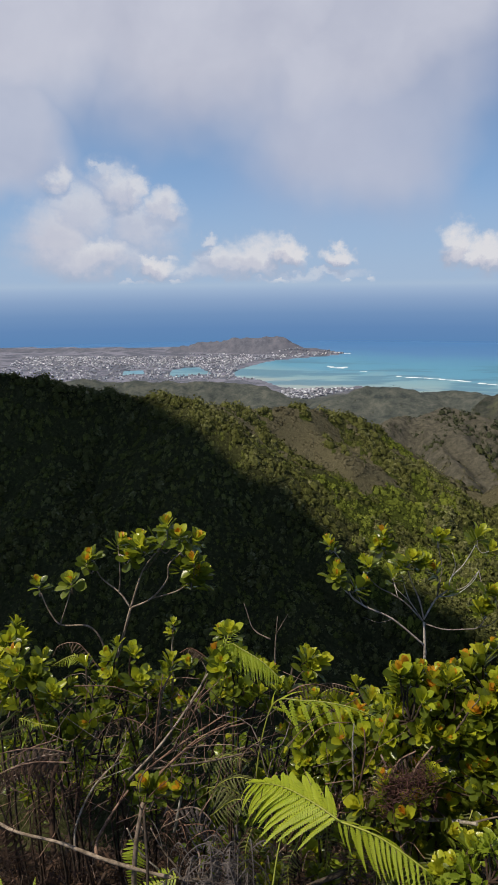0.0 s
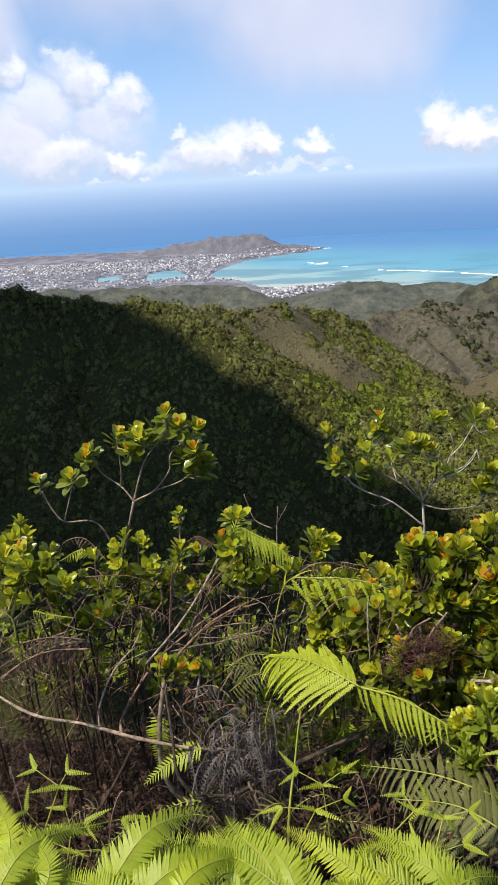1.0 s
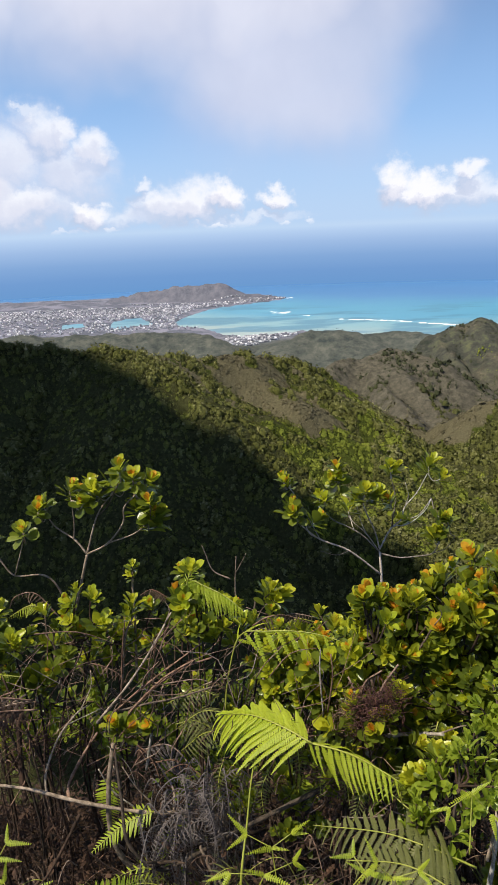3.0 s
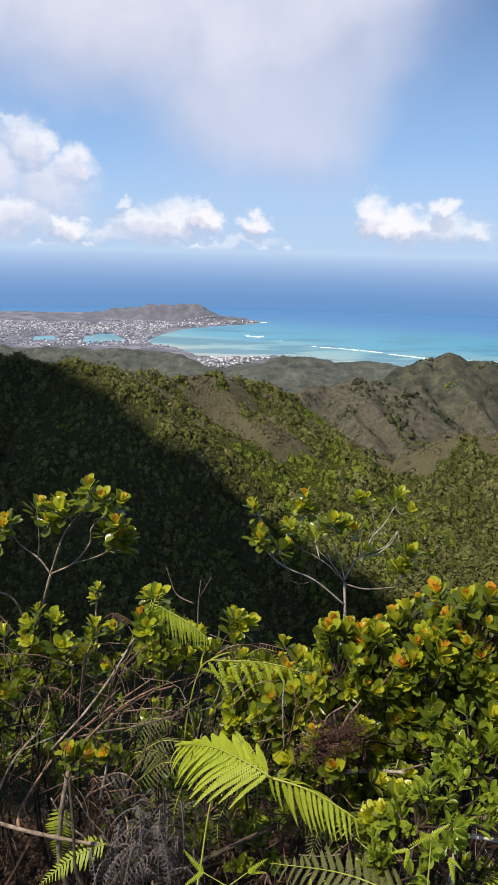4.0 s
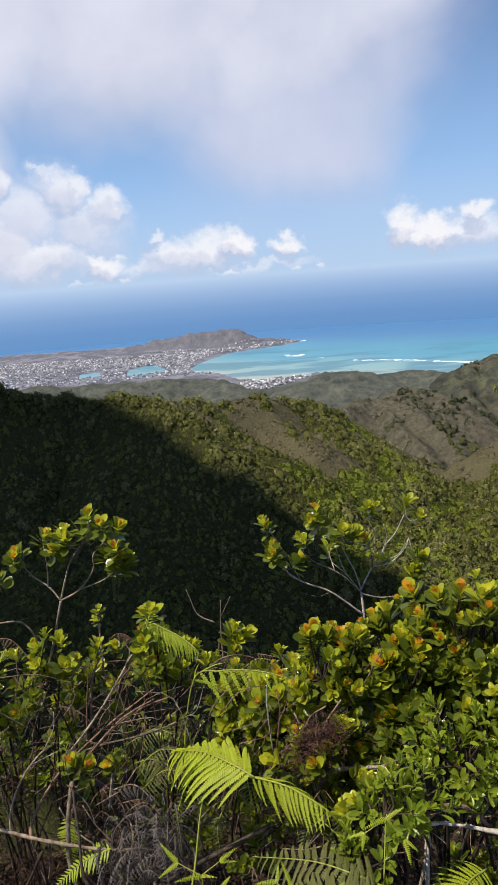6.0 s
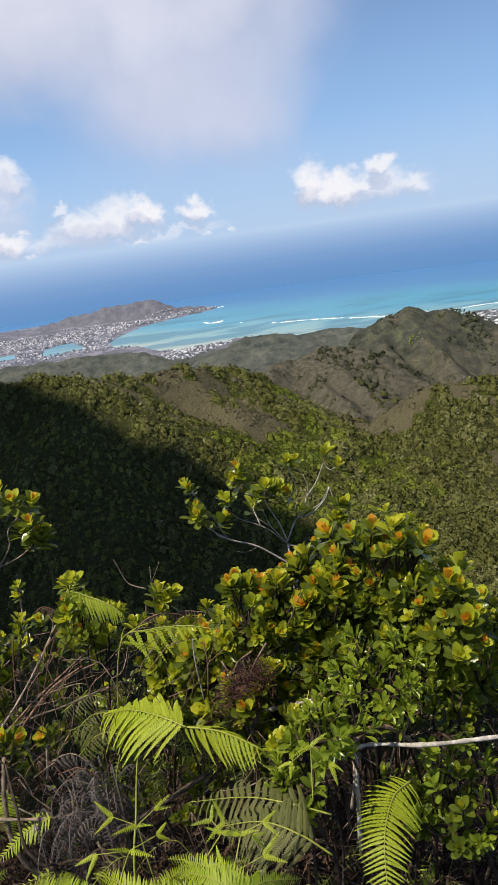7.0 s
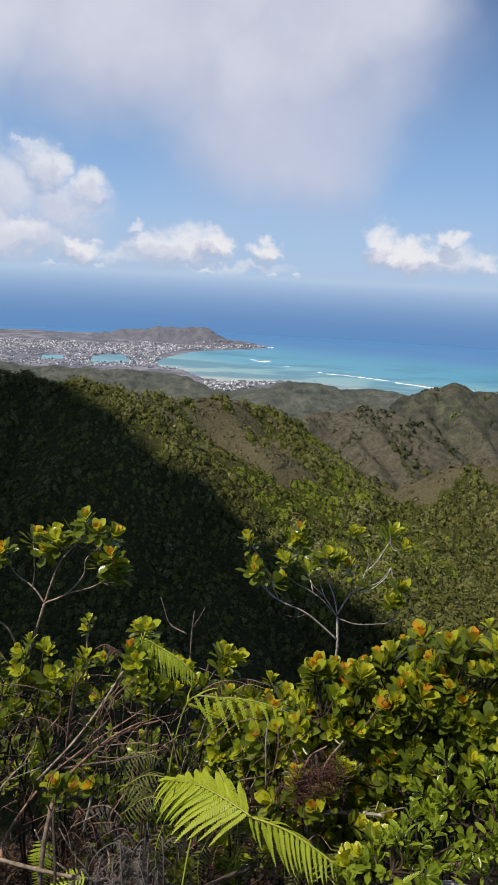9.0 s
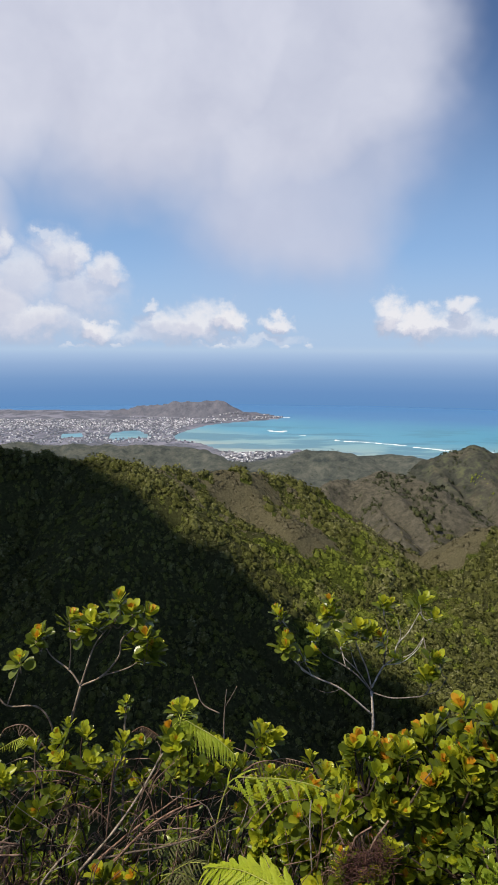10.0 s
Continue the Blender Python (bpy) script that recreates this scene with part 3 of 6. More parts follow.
# ---- woods ----
def crowns(name, xs, ys, radius, cards, seed, label, card=0.3, cover=1.0, spread=0.42):
    """Many small trees: each an uneven leafy dome with loose sprays standing out of it, shaded as round crowns."""
    rnd = np.random.RandomState(seed)
    zs = land(xs, ys)
    count = len(xs)
    rad = radius * np.clip(rnd.lognormal(-0.05, spread, count), 0.4, 2.6)
    middle = np.stack([xs, ys, zs], -1)
    # the dome: a tip and two rings of six corners, each pushed in or out
    seg = 6
    turn = 2 * math.pi * np.arange(seg) / seg
    dome = [np.array([[0, 0, 1.0]])] + [np.stack([c * np.cos(turn + o), c * np.sin(turn + o), np.full(seg, h)], -1) for c, h, o in ((0.72, 0.62, 0), (0.95, -0.35, 0.5))]
    dome = np.concatenate(dome)
    grown = np.full(count, cover) if np.isscalar(cover) else cover
    low = np.where(grown > 0.9, 0.24, np.where(grown > 0.4, 0.9, np.where(grown > 0.2, 0.5, 1.15)))[:, None]
    shape = dome[None] * rnd.uniform(0.45, 0.85, (count, len(dome), 1))
    verts_d = shape * rad[:, None, None]
    verts_d[..., 2] *= low
    # low growth lies along the slope, trees stand up from it
    lie = np.where(grown > 0.2, 1.0, 0.15)
    fall_x = np.clip((land(xs + 1.5, ys) - land(xs - 1.5, ys)) / 3, -1.3, 1.3) * lie
    fall_y = np.clip((land(xs, ys + 1.5) - land(xs, ys - 1.5)) / 3, -1.3, 1.3) * lie
    verts_d[..., 2] += fall_x[:, None] * verts_d[..., 0] + fall_y[:, None] * verts_d[..., 1]
    verts_d += middle[:, None, :]
    tris = np.array([[0, 1 + k, 1 + (k + 1) % seg] for k in range(seg)])
    for k in range(seg):
        p, q = 1 + k, 1 + (k + 1) % seg
        tris = np.concatenate([tris, [[p, p + seg, q], [q, p + seg, q + seg]]])
    faces_d = (tris[None] + (np.arange(count) * len(dome))[:, None, None]).reshape(-1, 3)
    # the sprays
    d = rnd.normal(size=(count, cards, 3))
    d /= np.linalg.norm(d, axis=2, keepdims=True)
    d[..., 2] = np.abs(d[..., 2])
    c = d * (rad[:, None] * rnd.uniform(0.75, 1.15, (count, cards)))[..., None]
    c[..., 2] *= low
    c[..., 2] += fall_x[:, None] * c[..., 0] + fall_y[:, None] * c[..., 1]
    c += middle[:, None, :]
    nrm = d + 0.7 * rnd.normal(size=d.shape)
    nrm /= np.linalg.norm(nrm, axis=2, keepdims=True)
    u = np.cross(nrm, rnd.normal(size=d.shape))
    u /= np.linalg.norm(u, axis=2, keepdims=True)
    v = np.cross(nrm, u)
    s = (rad[:, None] * card * rnd.uniform(0.5, 1.3, (count, cards)))[..., None]
    verts_c = np.stack([c - u * s, c - v * s * 0.6, c + u * s, c + v * s * 0.6], 2).reshape(-1, 3)
    first = count * len(dome)
    q = np.arange(len(verts_c)).reshape(-1, 4) + first
    faces_c = np.concatenate([q[:, [0, 1, 2]], q[:, [0, 2, 3]]])
    mesh = quad_mesh(name, np.concatenate([verts_d.reshape(-1, 3), verts_c]), np.concatenate([faces_d, faces_c]), True)
    # leaves face outwards all over the crown, each spray a little its own way
    rise = np.stack([-fall_x, -fall_y, np.full(count, 0.7)], -1)[:, None, :] * np.where(grown > 0.2, 0.8, 0.4)[:, None, None]
    out_d = shape + rise
    out_c = np.repeat((d + rise + 0.32 * rnd.normal(size=d.shape))[:, :, None, :], 4, 2)
    out = np.concatenate([out_d.reshape(-1, 3), out_c.reshape(-1, 3)])
    out /= np.linalg.norm(out, axis=1, keepdims=True)
    mesh.normals_split_custom_set_from_vertices(out.tolist())
    own = np.clip(0.6 * rnd.uniform(0, 1, count) + 0.4 * (0.5 + 1.1 * ripple(xs, ys, 15, 3, seed + 60)), 0, 1)
    spray = np.repeat(np.clip(own[:, None] + rnd.uniform(-0.2, 0.4, (count, cards)), 0, 1).ravel()[None], 2, 0).ravel()
    tint = mesh.attributes.new("tint", "FLOAT", "FACE")
    # domes tinted darker than the sprays, as shade inside the crown
    tint.data.foreach_set("value", np.concatenate([np.repeat(own * 0.6, len(tris)), spray]).astype(np.float32))
    kind = mesh.attributes.new("cover", "FLOAT", "FACE")
    kind.data.foreach_set("value", np.concatenate([np.repeat(grown, len(tris)), np.tile(np.repeat(grown, cards), 2)]).astype(np.float32))
    return tagged(part(name, mesh, tree_mat), label, "trees", kind="stuff")


def scatter(count, near, far, left, right, seed):
    rnd = np.random.RandomState(seed)
    r = np.sqrt(rnd.uniform(near**2, far**2, count))
    a = np.radians(rnd.uniform(left, right, count))
    return r * np.sin(a), r * np.cos(a)


x, y = scatter(30000, 222, 475, -26, 41, 1)
c = covers(x, y)
keep = (c < 0.9) | (np.random.RandomState(5).uniform(0, 1, len(x)) < 0.85)
x, y, c = x[keep], y[keep], c[keep]
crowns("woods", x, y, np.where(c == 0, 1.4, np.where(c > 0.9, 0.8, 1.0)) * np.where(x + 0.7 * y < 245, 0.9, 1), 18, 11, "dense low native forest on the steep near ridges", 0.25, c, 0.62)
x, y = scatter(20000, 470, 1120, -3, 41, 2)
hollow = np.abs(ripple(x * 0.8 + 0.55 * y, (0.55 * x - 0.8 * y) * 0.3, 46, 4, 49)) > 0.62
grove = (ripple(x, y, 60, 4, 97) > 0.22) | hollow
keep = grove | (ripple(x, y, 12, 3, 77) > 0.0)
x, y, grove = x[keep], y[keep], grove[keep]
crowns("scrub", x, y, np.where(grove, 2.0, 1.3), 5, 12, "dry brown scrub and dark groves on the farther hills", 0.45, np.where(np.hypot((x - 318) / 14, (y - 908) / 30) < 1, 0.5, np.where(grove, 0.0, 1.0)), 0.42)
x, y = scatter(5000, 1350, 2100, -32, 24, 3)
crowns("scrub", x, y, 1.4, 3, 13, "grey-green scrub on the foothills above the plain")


# ---- near plants: materials ----
def leaf_material(name, low, high, glow, rough=0.38, amount=0.3):
    m, n = material(name)
    r = n.math("ADD", n.math("MULTIPLY", object_random(n), 0.45), n.math("MULTIPLY", island(n), 0.55))
    col = n.mix(r, low, high)
    spots = n.span(n.noise(place(n), 140, 3, 0.6), 0.35, 0.7)
    col = n.mix(n.math("MULTIPLY", spots, 0.35), col, n.mix(1.0, col, (0.55, 0.5, 0.35), "MULTIPLY"))
    surface(n, col, rough, n.noise(place(n), 420, 2, 0.5), 0.001, 0.35, amount, n.mix(r, glow, high), spec=0.5)
    return m


old_leaf = leaf_material("mature_leaf", (0.046, 0.074, 0.012), (0.185, 0.222, 0.026), (0.38, 0.45, 0.03), 0.26, 0.34)
young_leaf = leaf_material("young_leaf", (0.275, 0.345, 0.022), (0.580, 0.545, 0.040), (0.70, 0.72, 0.04), 0.27, 0.4)
tip_leaf = leaf_material("orange_leaf", (0.600, 0.400, 0.020), (0.600, 0.225, 0.022), (0.90, 0.46, 0.03), 0.32, 0.4)
green_leaf = leaf_material("broad_green_leaf", (0.140, 0.200, 0.020), (0.310, 0.370, 0.036), (0.52, 0.64, 0.04), 0.28, 0.38)
fern_lime = leaf_material("lime_fern", (0.290, 0.380, 0.020), (0.440, 0.500, 0.032), (0.60, 0.72, 0.04), 0.5, 0.42)
fern_green = leaf_material("green_fern", (0.230, 0.320, 0.022), (0.370, 0.440, 0.034), (0.50, 0.64, 0.05), 0.5, 0.4)
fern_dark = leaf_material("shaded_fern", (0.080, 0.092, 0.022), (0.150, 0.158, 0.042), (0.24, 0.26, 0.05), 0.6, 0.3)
fern_dry = leaf_material("dry_fern", (0.085, 0.054, 0.038), (0.215, 0.150, 0.108), (0.17, 0.11, 0.07), 0.9, 0.2)
# dead litter, darkened further to stand in for shade under the scrub
litter_mat = leaf_material("dead_fern_litter", (0.028, 0.014, 0.008), (0.085, 0.045, 0.026), (0.09, 0.05, 0.03), 0.95, 0.1)
fern_brown = leaf_material("dead_brown_fern", (0.040, 0.021, 0.013), (0.125, 0.070, 0.044), (0.10, 0.05, 0.03), 0.95, 0.15)
fern_grey = leaf_material("withered_fern", (0.062, 0.050, 0.048), (0.180, 0.155, 0.150), (0.12, 0.10, 0.10), 0.9, 0.1)


def bark_material(name, low, high, tone=(0.78, 0.63, 0.55)):
    m, n = material(name)
    p = place(n)
    col = n.mix(n.span(n.noise(p, 55, 6, 0.75), 0.36, 0.66), low, high)
    own = n.math("FRACT", n.math("ADD", island(n), object_random(n)))
    col = n.mix(1.0, col, n.ramp(own, (0.0, (0.30, 0.26, 0.24)), (0.35, tone), (0.7, (1.0, 0.90, 0.82)), (1.0, (1.0, 1.08, 1.12))), "MULTIPLY")
    surface(n, col, 0.85, n.noise(p, 300, 4, 0.7), 0.002, 0.4, spec=0.25)
    return m


bark = bark_material("pale_bark", (0.14, 0.115, 0.09), (0.42, 0.36, 0.30), (0.8, 0.74, 0.68))
white_bark = bark_material("white_bark", (0.26, 0.24, 0.22), (0.62, 0.59, 0.55), (0.9, 0.88, 0.86))
dead_wood = bark_material("dead_twig", (0.10, 0.068, 0.050), (0.34, 0.25, 0.20))
dark_wood = bark_material("dark_bark", (0.026, 0.019, 0.014), (0.085, 0.062, 0.047))
stalk_mat = leaf_material("fern_stalk", (0.240, 0.270, 0.035), (0.360, 0.370, 0.060), (0.3, 0.3, 0.05), 0.5, 0.1)


# ---- near plants: shapes ----
def curve_points(ctrl, k):
    """Points along a smooth line through the control points."""
    c = [Vector(p) for p in ctrl]
    if len(c) == 2:
        c.insert(1, (c[0] + c[1]) / 2)
    c = [c[0] * 2 - c[1]] + c + [c[-1] * 2 - c[-2]]
    out = []
    for i in range(1, len(c) - 2):
        for j in range(k):
            t = j / k
            a, b, d, e = c[i - 1], c[i], c[i + 1], c[i + 2]
            out.append(0.5 * (2 * b + (d - a) * t + (2 * a - 5 * b + 4 * d - e) * t * t + (3 * b - a - 3 * d + e) * t**3))
    return out + [c[-2]]


def tube(bm, ctrl, r0, r1, sides=6, k=5, knobs=0.06, seed=0):
    """A tapering, slightly knotty round stem along a line."""
    rnd = random.Random(seed)
    pts = curve_points(ctrl, k)
    rings = []
    for i, p in enumerate(pts):
        t = (pts[min(i + 1, len(pts) - 1)] - pts[max(i - 1, 0)]).normalized()
        u = t.cross(Vector((0.31, 0.77, 0.55))).normalized()
        v = t.cross(u)
        r = (r0 + (r1 - r0) * i / (len(pts) - 1)) * (1 + knobs * rnd.uniform(-1, 1.4))
        rings.append([bm.verts.new(p + r * (math.cos(a) * u + math.sin(a) * v)) for a in (2 * math.pi * s / sides for s in range(sides))])
    for a, b in zip(rings, rings[1:]):
        for s in range(sides):
            bm.faces.new((a[s], a[(s + 1) % sides], b[(s + 1) % sides], b[s])).smooth = True
    bm.faces.new(rings[-1])
    bm.faces.new(rings[0][::-1])
    return pts


LEAF_OUTLINE = [(0.0, 0.03), (0.16, 0.06), (0.42, 0.225), (0.72, 0.275), (0.92, 0.18), (1.0, 0.03)]


def add_leaf(verts, faces, slots, m, length, wide, cup, bend, slot):
    """One thick-ribbed obovate leaf along its own x, cupped and bent."""
    b = len(verts)
    for x, w in LEAF_OUTLINE:
        z = bend * x * x
        for s in (-1, 0, 1):
            verts.append(m @ Vector((x * length, s * w * wide * length * 2, (z + cup * w * s * s - (0.012 if s == 0 else 0)) * length)))
    for i in range(len(LEAF_OUTLINE) - 1):
        for s in range(2):
            faces.append((b + i * 3 + s, b + i * 3 + s + 1, b + i * 3 + s + 4, b + i * 3 + s + 3))
            slots.append(slot)


def rosette(name, count, seed, young, orange, mats, narrow=1.0, stretch=1.0, spread=58):
    """A tuft of leaves at a twig's end: upright young leaves within, spreading old ones below."""
    rnd = random.Random(seed)
    verts, faces, slots = [], [], []
    for i in range(count):
        f = i / (count - 1)
        lift = 84 - spread * f + rnd.uniform(-10, 10)
        m = pose(0, 0, (0.012 - 0.03 * f) * stretch, 0, -lift, i * 137.5 + rnd.uniform(-14, 14)) @ pose(0.002, 0, 0, rnd.uniform(-22, 22))
        slot = 2 if i < orange else 1 if i < young else 0
        size = 0.024 + 0.015 * min(1, f * 2) if i else 0.024
        add_leaf(verts, faces, slots, m, size * rnd.uniform(0.85, 1.15), 0.46 * narrow * rnd.uniform(0.85, 1.12), 0.45 * rnd.uniform(0.4, 1.3), rnd.uniform(-0.28, 0.10), slot)
    mesh = mesh_of(name, verts, faces, True)
    for mat in mats:
        mesh.materials.append(mat)
    mesh.polygons.foreach_set("material_index", slots)
    return mesh


OHIA = (old_leaf, young_leaf, tip_leaf)
GREENS = (green_leaf, green_leaf, young_leaf)
tufts_tip = [rosette("tuft", 15, s, 8, (2, 4, 1, 3)[s], OHIA, 1.12) for s in range(4)]
tufts_lime = [rosette("tuft", 14, 10 + s, 8, 1 if s == 2 else 0, OHIA) for s in range(4)]
tufts_old = [rosette("tuft", 12, 20 + s, 2, 0, OHIA, 1.05) for s in range(4)]
tufts_green = [rosette("tuft", 11, 30 + s, 2, 0, GREENS, 0.8, 1.6) for s in range(4)]
tufts_open = [rosette("tuft", 16, 40 + s, 6, (2, 0, 3, 1)[s], OHIA, 1.22, 1.0, 84) for s in range(4)]
MIXED = tufts_tip * 3 + tufts_lime * 3 + tufts_old * 2


def facing(point, axis, spin, size):
    """A pose with its z along axis."""
    return Matrix.Translation(point) @ Vector(axis).to_track_quat("Z", "Y").to_matrix().to_4x4() @ pose(0, 0, 0, 0, 0, spin) @ Matrix.Scale(size, 4)


def thing(name, base, label, category, group=""):
    ob = new(name)
    ob.location = base
    ob.empty_display_size = 0.05
    return tagged(ob, label, category, group)


def sapling(label, base, limbs, tufts, seed, thick=0.007, pool=MIXED, size=1.0, wood=bark, group="shrubs on the slope"):
    """A small tree of explicit limbs (control points and two radii) with leaf tufts at given places."""
    rnd = random.Random(seed)
    root = thing("shrub", base, label, "shrub", group)
    inv = Matrix.Translation(-Vector(base))
    boughs = []
    for i, (way, r0, r1) in enumerate(limbs):
        bm = bmesh.new()
        tube(bm, way, r0 * thick, r1 * thick, 7, 6, seed=seed + i)
        bm.transform(inv)
        boughs.append(part("branch", bm, wood, root))
    ends = [Vector(way[-1]) for way, _, _ in limbs]
    for p in tufts:
        p = Vector(p)
        near = min(ends, key=lambda e: (e - p).length)
        bough = boughs[ends.index(near)]
        start = p + Vector((rnd.uniform(-0.01, 0.01), rnd.uniform(-0.01, 0.01), -0.03))
        if (near - p).length > 0.012:
            bm = bmesh.new()
            tube(bm, [near, (near + start) / 2 + Vector((0, 0, -0.008)), p], 0.0022, 0.0016, 5, 4, seed=seed)
            bm.transform(inv)
            part("twig", bm, wood, bough)
        axis = (p - near) * 6 + Vector((rnd.uniform(-0.5, 0.5), rnd.uniform(-0.5, 0.3), 0.8))
        m = inv @ facing(p, axis, rnd.uniform(0, 360), size * rnd.uniform(0.8, 1.15))
        part("leaf_tuft", rnd.choice(pool), None, bough, m=m)
    return root


def bush(label, centre, radii, count, seed, pool=MIXED, size=1.0, base=None, low=-0.5, wood=dark_wood, group="shrubs on the slope"):
    """A leafy shrub: limbs fan from a base to tufts set through and round an uneven dome."""
    rnd = random.Random(seed)
    c = Vector(centre)
    foot = c + Vector((rnd.uniform(-0.05, 0.05), rnd.uniform(0.0, 0.08), 0))
    base = Vector(base) if base else Vector((foot.x, foot.y, float(land(np.array([foot.x]), np.array([foot.y]))[0]) - 0.02))
    root = thing("shrub", base, label, "shrub", group)
    inv = Matrix.Translation(-base)
    hubs = []
    limbs = max(2 if count < 30 else 3, count // 16)
    for i in range(limbs):
        a = 2 * math.pi * i / limbs + rnd.uniform(-0.4, 0.4)
        hub = c + Vector((math.cos(a) * radii[0] * 0.45, math.sin(a) * radii[1] * 0.45, -radii[2] * rnd.uniform(0.1, 0.5)))
        bm = bmesh.new()
        mid = (base * 0.5 + hub * 0.5) + Vector((rnd.uniform(-0.10, 0.10), rnd.uniform(-0.08, 0.08), 0))
        tube(bm, [base + Vector((rnd.uniform(-0.02, 0.02), rnd.uniform(-0.02, 0.02), 0)), mid, hub], 0.0042 if count < 30 else 0.006, 0.0024, 6, 5, seed=i)
        hubs.append((hub, bm, []))
    for i in range(count):
        d = Vector((rnd.gauss(0, 1), rnd.gauss(0, 1), rnd.gauss(0, 1))).normalized()
        d.z = max(d.z, low + rnd.uniform(0, 0.3))
        lump = 1 + 0.22 * math.sin(3.1 * math.atan2(d.y, d.x) + seed) + rnd.uniform(-0.08, 0.1)
        p = c + Vector((d.x * radii[0], d.y * radii[1], d.z * radii[2])) * lump * (1 if rnd.random() < 0.7 else rnd.uniform(0.5, 0.9))
        hub, bm, held = min(hubs, key=lambda h: (h[0] - p).length)
        tube(bm, [hub, (hub + p) / 2 + Vector((rnd.uniform(-0.02, 0.02), rnd.uniform(-0.02, 0.02), -0.01)), p], 0.003, 0.0018, 4, 3, seed=i)
        axis = Vector((d.x, d.y, d.z)) * 0.7 + Vector((rnd.uniform(-0.3, 0.3), rnd.uniform(-0.3, 0.3), 0.75))
        top = d.z > 0.2
        kind = rnd.choice(((tufts_tip * 3 + tufts_lime if count > 32 else tufts_tip + tufts_lime * 2) if pool is MIXED else pool) if top else [q for q in pool if q not in tufts_tip] or pool)
        held.append((kind, inv @ facing(p, axis, rnd.uniform(0, 360), size * rnd.uniform(0.62, 1.22))))
    for _, bm, held in hubs:
        bm.transform(inv)
        limb = part("limb", bm, wood, root)
        for kind, m in held:
            part("leaf_tuft", kind, None, limb, m=m)
    return root


# leaflets of ferns: along x, one long
def comb_leaflet(name, pairs, reach, seed, droop=-0.22, tilt=0.5):
    """A narrow leaflet cut into many small lobes on both sides of its rib."""
    rnd = random.Random(seed)
    verts, faces = [], []
    for side in (-1, 1):
        for i in range(pairs):
            x = (i + 0.5) / pairs
            w = reach * (1 - x) ** 0.55 * min(1, 0.55 + x * 4) * rnd.uniform(0.88, 1.06)
            h = 0.43 / pairs
            z, b = droop * x * x, len(verts)
            lean = tilt * w
            dz = -0.25 * w + rnd.uniform(-0.06, 0.06) * w
            verts += [(x - h, 0, z), (x + h, 0, z), (x + h * 0.9 + lean, side * w * 0.75, z + dz * 0.5), (x + lean + h * 0.2, side * w, z + dz), (x - h * 0.8 + lean * 0.8, side * w * 0.7, z + dz * 0.5)]
            faces.append((b, b + 1, b + 2, b + 3, b + 4) if side > 0 else (b + 4, b + 3, b + 2, b + 1, b))
    k = 7
    b = len(verts)
    for i in range(k):
        x = i / (k - 1)
        for s in (-0.012, 0.012):
            verts.append((x, s * (1.1 - x), droop * x * x + 0.004))
    faces += [(b + 2 * i, b + 2 * i + 1, b + 2 * i + 3, b + 2 * i + 2) for i in range(k - 1)]
    return mesh_of(name, verts, faces)


def plain_leaflet(name, wide, seed, droop=-0.12):
    """A plain strap-shaped leaflet with a wavy, faintly toothed edge."""
    rnd = random.Random(seed)
    verts, faces = [], []
    k = 8
    for i in range(k):
        x = i / (k - 1)
        w = wide * (1 - x**3) * (0.75 + 0.25 * math.sin(math.pi * x)) * (1 + (0.14 if i % 2 else -0.06)) + 0.008
        for s in (-1, 0, 1):
            verts.append((x + 0.06 * abs(s) * x, s * w, droop * x * x + 0.10 * wide * abs(s) + rnd.uniform(-0.006, 0.006)))
    for i in range(k - 1):
        for s in range(2):
            faces.append((3 * i + s, 3 * i + s + 1, 3 * i + s + 4, 3 * i + s + 3))
    return mesh_of(name, verts, faces, True)


def leaflets(mat, make):
    out = []
    for s in range(3):
        mesh = make(s)
        mesh.materials.append(mat)
        out.append(mesh)
    return out


comb = {mat: leaflets(mat, lambda s: comb_leaflet("leaflet", 13, 0.085, s)) for mat in (fern_lime, fern_green, fern_dark)}
fine_comb = {mat: leaflets(mat, lambda s: comb_leaflet("leaflet", 24, 0.080, s, -0.34, 0.25)) for mat in (fern_lime, fern_dark)}
short_blade = {mat: leaflets(mat, lambda s: comb_leaflet("leaflet", 13, 0.15, s, -0.38, 0.1)) for mat in (fern_lime, fern_green)}
curled = {mat: leaflets(mat, lambda s: comb_leaflet("leaflet", 18, 0.078, s, -0.7, 0.2)) for mat in (fern_dry, fern_brown)}
curled[fern_grey] = leaflets(fern_grey, lambda s: comb_leaflet("leaflet", 18, 0.10, s, -0.8, 0.2))
strap = {mat: leaflets(mat, lambda s: plain_leaflet("leaflet", 0.080, s)) for mat in (fern_lime, fern_green, fern_dark)}


